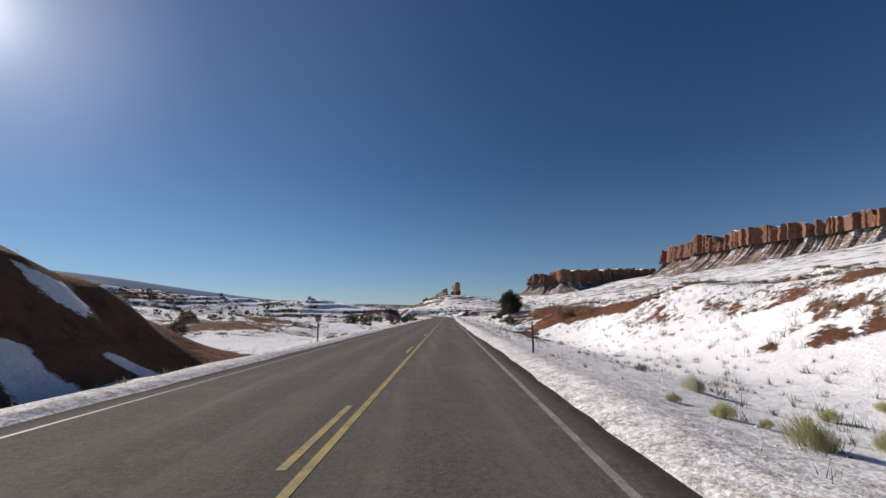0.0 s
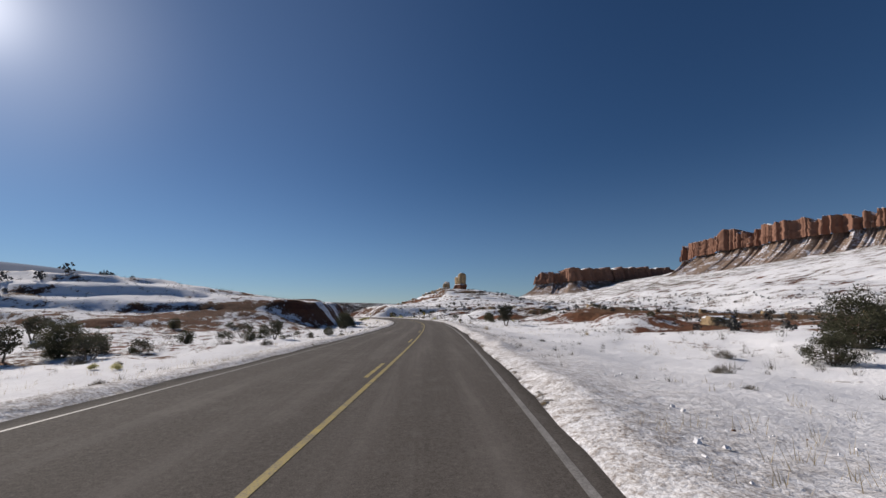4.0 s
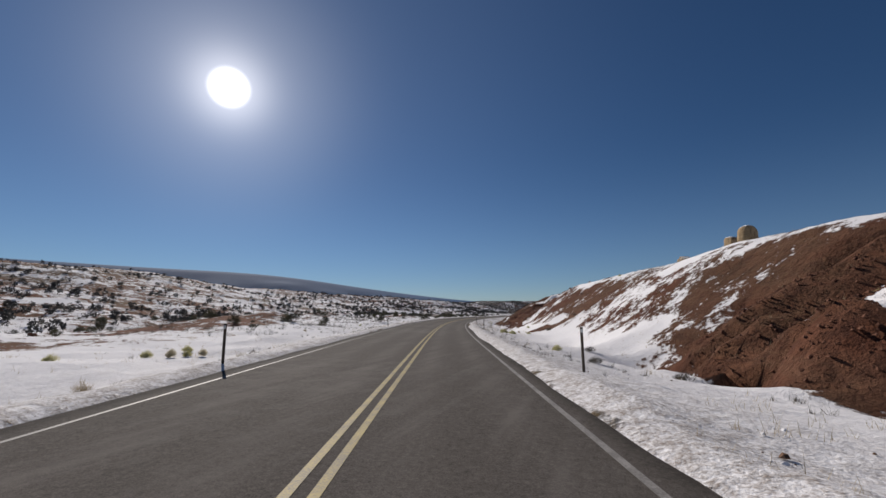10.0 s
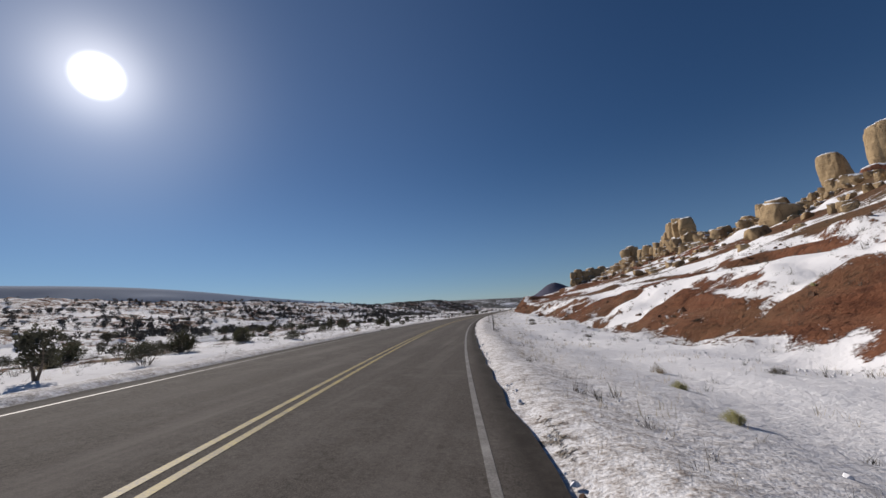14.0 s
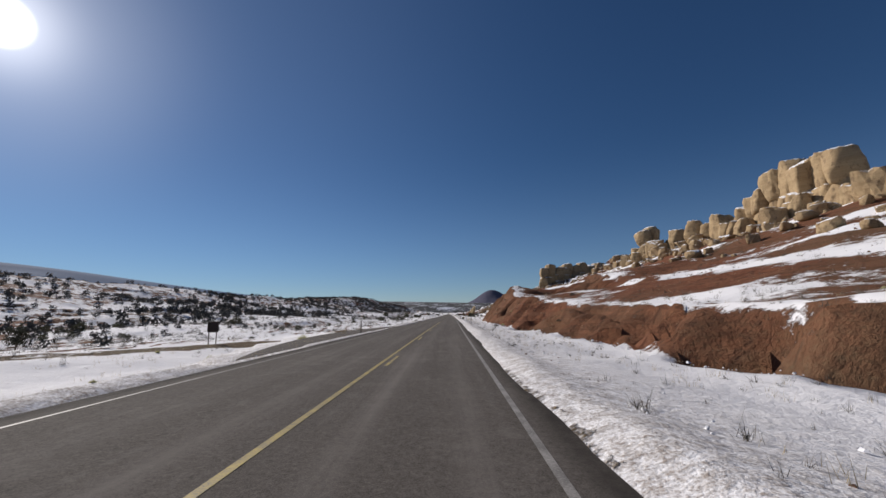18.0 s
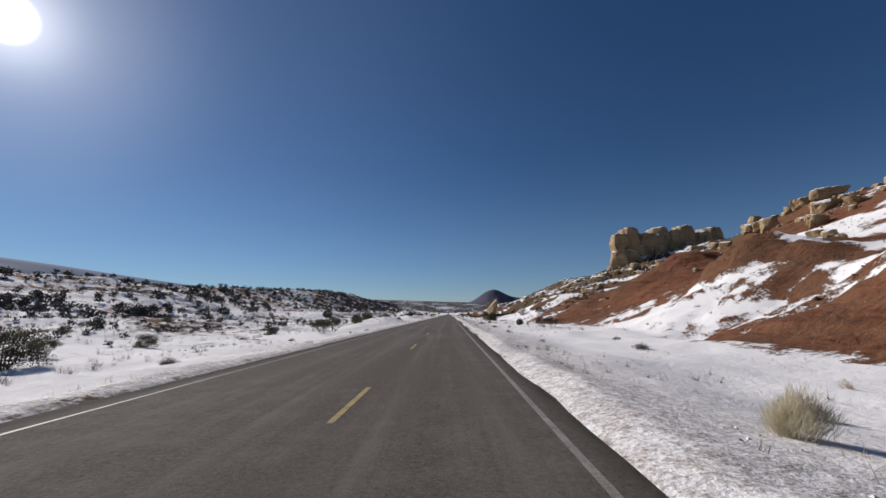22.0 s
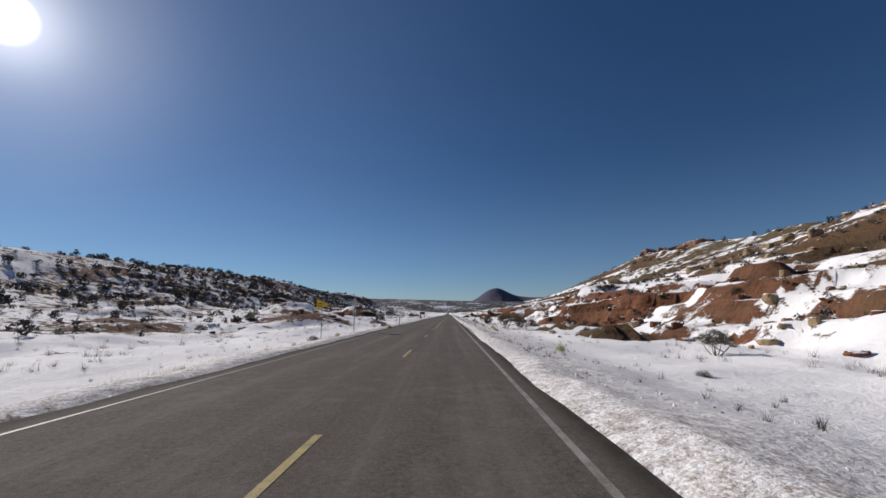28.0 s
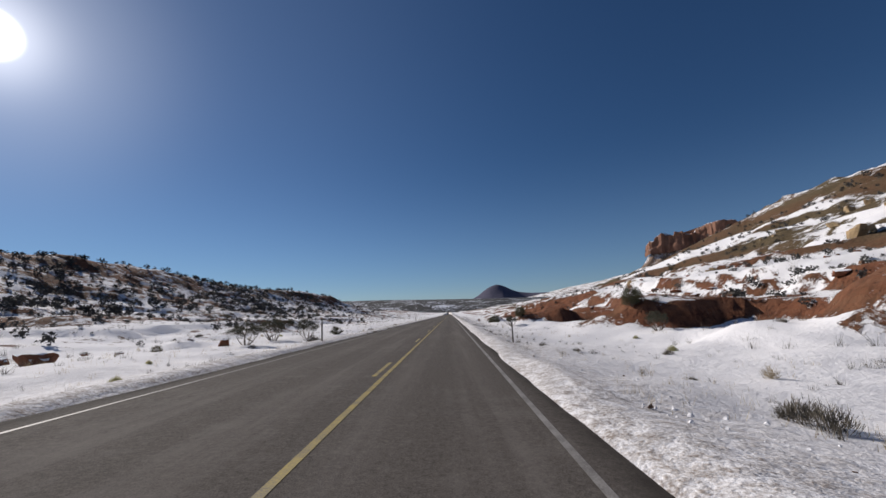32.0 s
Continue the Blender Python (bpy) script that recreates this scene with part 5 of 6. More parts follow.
def far_scrub():
    """the uncounted dark trees and bushes of the far slopes: small ragged clumps"""
    rng = np.random.default_rng(5)
    t = np.concatenate([rng.uniform(0.5, 9.3, 1500), rng.uniform(24.5, 37, 2600), rng.uniform(17, 40, 5000), rng.uniform(0, 44, 9000), rng.uniform(0, 46, 4500), rng.uniform(10, 38, 5000)])
    x = np.concatenate([26 + 90 * rng.uniform(0, 1, 1500), 26 + 90 * rng.uniform(0, 1, 2600), -28 - 120 * rng.uniform(0, 1, 5000), -70 - 330 * rng.uniform(0, 1, 9000) ** 1.2, 80 + 330 * rng.uniform(0, 1, 4500), -40 - 220 * rng.uniform(0, 1, 5000)])
    thick = vnoise(t * 1.2, x / 30, 51)
    keep = thick > rng.uniform(0.1, 0.75, len(t))
    keep &= ~((x > 0) & (t > 12) & (t < 24.4) & (x < 130))
    t, x = t[keep], x[keep]
    g = np.interp(t, TT, GO)
    px, py = np.interp(t, TT, EX) + np.cos(g) * x, np.interp(t, TT, EY) + np.sin(g) * x
    pz = land(px, py)[0]
    size = rng.uniform(0.4, 2.2, len(t)) * np.where((x > -70) & (x < 116), 0.47, 1.0)
    per = 44
    n = len(t) * per
    c = np.repeat(np.stack([px, py, pz + size * 0.55], 1), per, 0)
    s = np.repeat(size, per)[:, None]
    r = rng.normal(size=(n, 3))
    r /= np.linalg.norm(r, axis=1, keepdims=True)
    base = c + r * s * 0.66 * rng.uniform(0.1, 1, (n, 1)) ** 0.6 * np.array([1, 1, 0.85])
    w = rng.normal(size=(n, 3))
    u = np.cross(w, rng.normal(size=(n, 3)))
    w /= np.linalg.norm(w, axis=1, keepdims=True)
    u /= np.linalg.norm(u, axis=1, keepdims=True)
    v = np.stack([base - u * s * 0.17, base + w * s * 0.27, base + u * s * 0.18], 1).reshape(-1, 3)
    me = mesh_from("far_scrub", v, np.arange(n * 3).reshape(-1, 3), M_SCRUB, False)
    tagged(new("far_scrub", me), "dark scattered juniper scrub on the snowy slopes", "scrub", kind="stuff")


far_scrub()


# shrubs beside the road: single ones, then scattered ones
BRUSH = [(0, 0.15, 4.5, 0.6), (1, 0.16, 5.9, 0.6), (1, 0.18, 4.7, 0.4), (0, 0.19, 4.3, 0.65), (1, 0.22, 4.1, 0.55), (0, 0.24, 7.5, 0.65), (1, 0.26, 9.4, 0.7), (0, 0.28, 11.3, 0.65),
           (5, 0.3, 6.2, 0.6), (0, 2.7, 6.4, 0.9), (1, 2.8, 7.8, 0.9), (1, 3.3, 7.6, 0.9), (0, 3.4, 8.4, 0.9), (1, 3.55, 10.0, 0.9), (0, 3.62, 8.4, 1.0), (1, 3.7, 7.2, 0.8),
           (0, 3.9, 8.0, 1.0), (1, 7.95, 7.0, 0.8), (1, 8.05, 6.2, 0.9), (0, 8.1, 8.2, 0.9), (1, 8.15, 7.6, 0.9), (1, 8.15, -7.5, 0.9), (6, 8.22, 8.2, 1.0), (0, 8.25, 5.6, 0.9)]
BRUSH += [(0, 8.25, -6.6, 0.9), (6, 8.28, 5.6, 1.0), (6, 8.3, -6.9, 1.0), (0, 8.33, 6.4, 1.0), (6, 8.33, -9.2, 1.0), (6, 8.36, -7.8, 1.1), (6, 8.38, 6.2, 1.1), (1, 8.4, 7.2, 0.9),
           (1, 8.4, -6.8, 0.9), (0, 8.5, 5.3, 0.8), (6, 8.5, 7.2, 1.1), (0, 8.55, -7.2, 1.0), (0, 8.6, 6.2, 0.8), (6, 8.62, 6.0, 1.0), (1, 8.65, -7.9, 0.9), (0, 8.7, 7.8, 0.8),
           (0, 8.75, -6.6, 0.8), (1, 8.8, 5.4, 0.9), (6, 8.8, 6.6, 1.0), (0, 8.9, 6.4, 0.8), (0, 10.54, -14.6, 0.9), (5, 10.55, -13.7, 0.9), (1, 10.56, -13.1, 0.9), (5, 10.57, -12.5, 0.8)]
BRUSH += [(0, 10.6, 5.3, 0.9), (0, 10.6, -14.0, 0.9), (1, 11.3, 5.0, 0.8), (5, 12.4, 5.0, 0.7), (5, 12.75, 4.6, 0.65), (5, 13.2, 4.9, 0.7), (0, 13.25, 4.3, 0.6), (1, 14.2, 4.6, 0.7),
           (0, 14.3, 5.6, 0.7), (2, 14.4, 6.8, 1.0), (5, 21.25, 5.4, 0.85), (5, 21.3, 6.2, 0.8), (5, 21.36, 5.2, 0.6), (5, 22.17, 4.8, 1.55), (3, 22.25, 7.4, 1.2), (1, 22.8, 6.4, 0.8),
           (0, 23.15, 5.8, 0.8), (1, 23.7, 6.6, 0.7), (0, 23.75, 9.0, 0.8), (5, 24.45, 7.5, 0.7), (3, 24.48, 15.3, 1.4), (5, 24.53, 9.6, 0.8), (1, 24.53, 10.2, 0.9), (3, 24.6, 8.9, 1.1)]
BRUSH += [(3, 24.76, 20.8, 1.0), (3, 24.87, 22.0, 1.0), (0, 28.65, 6.2, 0.9), (1, 29.2, -6.4, 1.0), (1, 29.24, -6.6, 1.1), (0, 29.25, 5.0, 0.8), (0, 29.31, 5.0, 0.75), (0, 29.7, 6.4, 1.0),
           (1, 29.8, 5.2, 1.0), (1, 29.85, 7.4, 0.8), (0, 30.7, 7.8, 0.7), (0, 30.75, 5.6, 0.9), (1, 30.85, 6.8, 0.8)]
for k, t, x, size in BRUSH:
    plant(SHRUBS[k], t, x, size)


def brush_strip(seed, count, t0, t1, x0, x1):
    rnd = random.Random(seed)
    for _ in range(count):
        plant(SHRUBS[rnd.choice((0, 0, 1, 6))], rnd.uniform(t0, t1), rnd.uniform(x0, x1), rnd.uniform(0.55, 1.0), rnd.uniform(0, 360))


brush_strip(41, 44, 8.2, 8.95, 5.0, 10.5)
brush_strip(42, 16, 8.12, 8.6, -9.5, -6.6)
brush_strip(43, 14, 7.3, 7.9, 5.5, 10)
brush_strip(44, 8, 18.4, 18.9, -13.5, -8.6)
brush_strip(46, 10, 8.25, 8.9, 4.9, 7.6)
brush_strip(45, 8, 11.35, 11.6, 5.5, 9)


def scatter_shrubs(seed, count, x0, x1):
    rnd = random.Random(seed)
    for _ in range(count):
        t = rnd.uniform(0.0, 34.0)
        x = rnd.uniform(x0, x1)
        plant(SHRUBS[rnd.choice((2, 2, 3, 3, 4, 4, 1))], t, x, rnd.uniform(0.5, 1.15), rnd.uniform(0, 360))


scatter_shrubs(31, 190, 4.6, 24)
scatter_shrubs(32, 200, -30, -7.5)


def scatter_low(seed, count, t0, t1, x0, x1):
    rnd = random.Random(seed)
    for _ in range(count):
        plant(SHRUBS[rnd.choice((2, 3, 3, 4, 1))], rnd.uniform(t0, t1), rnd.uniform(x0, x1), rnd.uniform(0.45, 1.0), rnd.uniform(0, 360))


scatter_low(51, 70, 6.2, 9.0, 5.5, 22)
scatter_low(54, 60, 1.0, 6.0, -20, -7.5)
scatter_low(52, 20, 7.0, 7.4, -14, -7)
scatter_low(53, 30, 28.8, 32.6, 5, 18)


def low_scrub():
    """uncounted low dark bushes and stones poking through the snow of the open ground"""
    rng = np.random.default_rng(15)
    n = 52000
    t = rng.uniform(0, 40, n)
    d = np.where(rng.random(n) < 0.55, 5.0 + 75 * rng.uniform(0, 1, n) ** 2.0, -(7 + 80 * rng.uniform(0, 1, n) ** 1.8))
    extra = ((6.3, 10.2, 10000, 8, 42), (11, 17.5, 9000, -8, -55), (0, 3.2, 5000, 8, 40), (18, 26, 8000, -8, -60))      # thicker stretches
    t = np.concatenate([t] + [rng.uniform(a, b, m) for a, b, m, _, _ in extra])
    d = np.concatenate([d] + [p + q * rng.uniform(0, 1, m) ** 1.4 for _, _, m, p, q in extra])
    n = len(t)
    keep = vnoise(t * 5, d / 5, 71) * 0.6 + vnoise(t * 1.1, d / 20, 72) * 0.5 > rng.uniform(0.34, 0.72, n)
    keep &= ~((t > 10.3) & (t < 13.5) & (d > 8) & (d < 60))
    t, d = t[keep], d[keep]
    n = len(t)
    g = np.interp(t, TT, GO)
    px, py = np.interp(t, TT, CX) + np.cos(g) * d, np.interp(t, TT, CY) + np.sin(g) * d
    pz = land(px, py)[0]
    size = rng.uniform(0.15, 0.5, n) * (0.7 + np.abs(d) / 90)
    size = size * np.where(np.abs(d) < 14, 0.6, 1.0)
    per = 26
    c = np.repeat(np.stack([px, py, pz], 1), per, 0)
    s = np.repeat(size, per)[:, None]
    a = rng.uniform(0, 2 * math.pi, n * per)
    base = c + np.stack([np.cos(a), np.sin(a), a * 0], 1) * s * rng.uniform(0, 0.9, (n * per, 1)) - np.array([0, 0, 0.04])
    tip = base + (rng.normal(size=(n * per, 3)) * 0.45 + np.array([0, 0, 0.8])) * s
    sd = np.stack([-np.sin(a), np.cos(a), a * 0], 1) * (s * 0.012 + 0.004)
    v = np.stack([base - sd, base + sd, tip], 1).reshape(-1, 3)
    me = mesh_from("low_scrub", v, np.arange(n * per * 3).reshape(-1, 3), M_SAGE, False)
    tagged(new("low_scrub", me), "low dark sagebrush scrub dotting the snowfields", "scrub", kind="stuff")


low_scrub()


def clods(name, label, category, mat, seed, count, place, sizes):
    """uncounted small angular lumps lying on the ground, joined in one mesh"""
    rng = np.random.default_rng(seed)
    t, d = place(rng, count)
    n = len(t)
    g = np.interp(t, TT, GO)
    px, py = np.interp(t, TT, CX) + np.cos(g) * d, np.interp(t, TT, CY) + np.sin(g) * d
    pz = land(px, py)[0]
    s = sizes[0] * (sizes[1] / sizes[0]) ** (rng.random(n) ** 2.2)
    base = np.array([(1, 0, 0), (0.3, 0.95, 0), (-0.8, 0.6, 0), (-0.8, -0.6, 0), (0.3, -0.95, 0), (0.45, 0.35, 0.8), (-0.45, 0.25, 0.75), (0.05, -0.5, 0.85)], float)
    faces = np.array([(0, 1, 5), (1, 2, 6), (1, 6, 5), (2, 3, 6), (3, 4, 7), (3, 7, 6), (4, 0, 5), (4, 5, 7), (5, 6, 7)])
    v = base[None] * (1 + rng.normal(size=(n, 8, 3)) * 0.22)
    a = rng.uniform(0, 2 * math.pi, n)
    ca, sa = np.cos(a)[:, None], np.sin(a)[:, None]
    x, y = v[..., 0] * ca - v[..., 1] * sa, v[..., 0] * sa + v[..., 1] * ca
    v = np.stack([px[:, None] + x * s[:, None], py[:, None] + y * s[:, None], pz[:, None] + (v[..., 2] - 0.15) * s[:, None]], -1).reshape(-1, 3)
    f = (faces[None] + np.arange(n)[:, None, None] * 8).reshape(-1, 3)
    return tagged(new(name, mesh_from(name, v, f, mat, False)), label, category, kind="stuff")


def beside_road(rng, n):
    sidew = rng.random(n) < 0.5
    off = np.where(sidew, 0.05, 0.35) + np.abs(rng.normal(size=n)) * 1.5
    return rng.uniform(0, 36, n), np.where(sidew, W_R + SHOULDER + off, -(W_L + SHOULDER + off))


def on_right_slope(rng, n):
    t = rng.uniform(11.5, 36, n)
    foot, bank = table(RIGHT, t)[:2]
    d = foot + (bank - foot) * 0.4 + 100 * rng.random(n) ** 1.2
    keep = vnoise(t * 3.0, d / 9, 81) * 0.6 + vnoise(t * 0.9, d / 26, 82) * 0.6 > rng.uniform(0.5, 0.8, n)
    keep &= ~((t > 19.2) & (t < 21.8) & (d < 32))
    return t[keep], d[keep]


def at_bank_foot(rng, n):
    t = rng.uniform(11.8, 22.0, n)
    foot, bank = table(RIGHT, t)[:2]
    return t, foot + 0.1 + (bank - foot) * (np.abs(rng.normal(size=n)) * 0.06 - 0.10)


M_CLOD = two_tone("clean_snow_lumps", (0.82, 0.83, 0.86), (0.74, 0.73, 0.73), 1.5, 0.9, 0.2, 0.02, local=False, each=0)
M_RUBBLE = two_tone("brown_rubble", (0.20, 0.12, 0.075), (0.11, 0.062, 0.04), 0.7, 0.95, 0.3, 0.03, local=False, each=0)
clods("snow_clods", "lumpy ploughed snow clods along the road edge", "snow", M_CLOD, 3, 34000, beside_road, (0.02, 0.06))
clods("rubble", "loose brown stones scattered over the slopes", "rubble", M_RUBBLE, 4, 16000, on_right_slope, (0.06, 0.32))
def on_banks(rng, n):
    t = np.concatenate([rng.uniform(11.7, 13.7, n // 2), rng.uniform(19.7, 21.6, n // 8), rng.uniform(9.95, 10.6, n - n // 2 - n // 8)])
    foot, bank = table(RIGHT, t)[:2]
    d = foot + (bank - foot) * rng.uniform(0.0, 0.9, n) + 0.3
    g = np.interp(t, TT, GO)
    keep = land(np.interp(t, TT, CX) + np.cos(g) * d, np.interp(t, TT, CY) + np.sin(g) * d)[1] > 0.9
    return t[keep], d[keep]


M_RED_RUBBLE = two_tone("red_rubble", (0.20, 0.092, 0.054), (0.10, 0.042, 0.026), 0.7, 0.95, 0.3, 0.03, local=False, each=0)
clods("bank_rubble", "loose red stones stuck in the earth banks", "rubble", M_RED_RUBBLE, 14, 12000, on_banks, (0.03, 0.12))
clods("bank_snow", "snow lumps fallen at the foot of the earth banks", "snow", M_CLOD, 6, 2000, at_bank_foot, (0.03, 0.11))
clods("road_grit", "scattered dark grit and stones beside the asphalt", "gravel", M_RUBBLE, 8, 9000, beside_road, (0.015, 0.06))


def verge_grass():
    """uncounted dry blades and small dark stems poking from the snow"""
    rng = np.random.default_rng(9)
    n = 60000
    t = rng.uniform(0, 36, n)
    d = np.where(rng.random(n) < 0.5, 4.3 + 30 * rng.uniform(0, 1, n) ** 1.6, -(5.4 + 30 * rng.uniform(0, 1, n) ** 1.6))
    keep = vnoise(t * 9, d / 2.2, 61) * 0.6 + vnoise(t * 2, d / 9, 62) * 0.5 > 0.60
    t, d = t[keep], d[keep]
    n = len(t)
    g = np.interp(t, TT, GO)
    px, py = np.interp(t, TT, CX) + np.cos(g) * d, np.interp(t, TT, CY) + np.sin(g) * d
    pz = land(px, py)[0]
    per = 6
    c = np.repeat(np.stack([px, py, pz], 1), per, 0) + rng.normal(size=(n * per, 3)) * np.array([0.08, 0.08, 0.0])
    a = rng.uniform(0, 2 * math.pi, n * per)
    ln = rng.uniform(0.08, 0.30, n * per)
    tip = c + np.stack([np.cos(a) * ln * 0.5, np.sin(a) * ln * 0.5, ln], 1)
    sd = np.stack([-np.sin(a), np.cos(a), a * 0], 1) * 0.005
    v = np.stack([c - sd, c + sd, tip], 1).reshape(-1, 3)
    me = mesh_from("verge_grass", v, np.arange(n * per * 3).reshape(-1, 3), M_GRASS, False)
    tagged(new("verge_grass", me), "sparse dry grass blades poking through roadside snow", "grass", kind="stuff")


verge_grass()


# ---- rocks ----
def rock_mesh(seed, cuts=16, sub=5, rough=0.065, tall=1.0, crack=0.10, planes=None, sharp=16.0):
    """a weathered boulder of about unit radius: flat worn faces with soft edges, joints and fine roughness"""
    rnd = random.Random(seed)
    bm = bmesh.new()
    bmesh.ops.create_icosphere(bm, subdivisions=sub, radius=1.0)
    if planes is None:
        planes = [((0, 0, 1), rnd.uniform(0.6, 0.8)), ((0, 0, -1), 0.8)]
        for k in range(cuts):
            nv = Vector((rnd.gauss(0, 1), rnd.gauss(0, 1), rnd.gauss(0, 0.3 if k % 3 else 0.9))).normalized()
            planes.append((nv, rnd.uniform(0.66, 0.95)))
    nrm = np.array([np.array(p[0]) / np.linalg.norm(p[0]) for p in planes])
    dist = np.array([p[1] for p in planes])
    co = np.array([v.co for v in bm.verts])
    push = np.maximum(co @ nrm.T / dist, 1e-6)
    co = co * (np.sum(push ** sharp, 1) ** (-1 / sharp))[:, None]
    scale = dist.mean()
    off = Vector((seed * 3.1, seed * 1.7, seed * 0.9))
    for v, c in zip(bm.verts, co):
        p = Vector(c)
        u = p / scale
        near = noise.voronoi(Vector((u.x * 1.3, u.y * 1.3, u.z * 0.5)) + off * 0.7 + noise.noise_vector(u * 2.0) * 0.22)[0]
        k = noise.fractal(u * 1.6 + off, 0.9, 2.1, 7) * rough - crack * max(0.0, 1 - (near[1] - near[0]) / 0.10) ** 1.5
        k -= abs(noise.noise(u * 3.1 + off)) * rough * 0.8
        p = p * (1 + k)
        v.co = Vector((p.x, p.y, p.z * tall))
    for f in bm.faces:
        f.smooth = True
    me = bpy.data.meshes.new("boulder")
    bm.to_mesh(me)
    bm.free()
    return me


GREAT = rock_mesh(66, sub=6, rough=0.032, crack=0.0, sharp=22.0, planes=[
    ((-1, -0.2, 0), 2.75), ((-0.65, -0.1, 0.76), 1.4), ((0, 0, 1), 3.6), ((0.99, 0.1, 0.13), 2.75), ((0.95, 0, -0.31), 2.2), ((-0.68, 0, -0.74), 3.0), ((0, 0, -1), 3.7),
    ((-0.70, -0.66, 0.25), 2.05), ((0.62, -0.75, -0.2), 2.7), ((0.4, -0.6, -0.65), 3.0), ((0, 1, 0.1), 2.3), ((-0.4, 0.9, 0.2), 2.4), ((-0.3, -0.8, 0.5), 2.6)])
ROCKS = [rock_mesh(41 + k, tall=(0.8, 1.0, 1.2, 0.7, 1.4, 1.0)[k], sharp=(7, 22, 28, 9, 34, 40)[k], sub=4) for k in range(6)]
ROCKS.append(rock_mesh(52, sub=5, rough=0.05, crack=0.03, sharp=4.5, planes=[
    ((1, 0, 0), 0.95), ((-1, 0, 0), 1.0), ((0, 1, 0), 0.95), ((0, -1, 0), 1.0), ((0, 0, 1), 0.95), ((0, 0, -1), 0.95), ((1, 1, 0.4), 1.0), ((-1, 0.6, -0.5), 1.05), ((0.5, -1, 0.6), 1.0)]))
for me_ in ROCKS:
    me_.materials.append(M_TAN_ROCK)
RED_ROCKS = [m.copy() for m in ROCKS]
for me_ in RED_ROCKS:
    me_.materials.clear()
    me_.materials.append(M_RED_ROCK)


def extent(me):
    zs = [v.co.z for v in me.vertices]
    return min(zs), max(zs)


EXTENT = [extent(m) for m in ROCKS]


def boulder(k, t, x, size, turn=0.0, label="tan sandstone boulder on the snowy red slope", up=0.0, stretch=(1, 1, 1), tilt=0.0, red=False, name="boulder", top=None, high=None):
    """a rock of half width size; with top and high, its upper end and its whole height are given"""
    px, py, pz, hd = spot(t, x)
    sz, cz = size * stretch[2], pz + up + size * stretch[2] * 0.42
    if top is not None:
        lo, hi = EXTENT[k]
        sz = high / (hi - lo)
        cz = top - hi * sz
    ob = new(name, (RED_ROCKS if red else ROCKS)[k])
    ob.matrix_basis = pose(px, py, cz, tilt, tilt * 0.4, hd + turn) @ Matrix.Diagonal((size * stretch[0], size * stretch[1], sz, 1))
    return tagged(ob, label, "rock", "rocks on the slope")


# the great leaning boulder by the road
great = boulder(2, 26.58, 17.0, 0.75, 0, "huge upright tan boulder resting on bare ground", 2.75, (1, 1, 1.3))
great.data = GREAT
GREAT.materials.append(rock_material("great_boulder_stone", (0.46, 0.35, 0.20), (0.37, 0.27, 0.155), (0.16, 0.11, 0.07), 0.22))
# the twin balanced rocks on the ridge
boulder(6, 18.45, 124.5, 4.9, 30, "round tan balanced rock on the ridge", 0, (0.95, 0.9, 1), top=47.8, high=15)
boulder(6, 17.95, 126.5, 5.1, 140, "tall round tan balanced rock on the ridge", 0, (0.95, 0.95, 1), 4, top=50.8, high=16)
boulder(5, 18.45, 124, 6.6, 75, "low reddish pedestal rock under a balanced rock", 0, (1.1, 1, 1), red=True, top=34.4, high=7.5)
boulder(1, 17.95, 126, 7.6, 20, "low reddish pedestal rock under a balanced rock", 0, (1.1, 1, 1), red=True, top=37.2, high=10.5)
boulder(2, 17.6, 86, 5.0, 10, "large pale tan boulder on the snowy slope", 0.5, (1.2, 0.9, 0.9), 14)


def outcrop(seed, items, label):
    """blocks on a crest; those with a given top stand on the ground, the tall ones as two rocks, one on the other"""
    rnd = random.Random(seed)
    for t, x, size, tall, *top in items:
        k, turn, tilt = rnd.choice((0, 1, 2, 4, 5, 5)), rnd.uniform(0, 180), rnd.uniform(-9, 9)
        if not top:
            boulder(k, t, x, size, turn, label, 0, (1.0, 0.9, tall), tilt)
            continue
        high = top[0] - spot(t, x)[2] + 1.2
        if high < 2.7 * size:
            boulder(k, t, x, size * 1.12, turn, label, 0, (1.0, 0.92, 1), tilt, top=top[0], high=high)
        else:
            cut = rnd.uniform(0.42, 0.58)
            boulder(k, t, x, size * rnd.uniform(0.95, 1.1), turn, label, 0, (1.0, 0.9, 1), tilt, top=top[0], high=high * (1 - cut) * 1.25)
            boulder(rnd.choice((1, 4, 5)), t, x + rnd.uniform(-0.8, 0.8), size * 1.08, turn + 50, label, 0, (1.05, 0.95, 1), tilt * 0.4, top=top[0] - high * (1 - cut), high=high * cut * 1.15)


LOW_ROCKS = []
for k in range(6):
    low = rock_mesh(61 + k, sub=3, sharp=30.0, tall=(0.8, 1.0, 1.2, 0.7, 1.4, 1.0)[k])
    LOW_ROCKS.append((np.array([v.co for v in low.vertices]), np.array([p.vertices[:] for p in low.polygons])))
    bpy.data.meshes.remove(low)


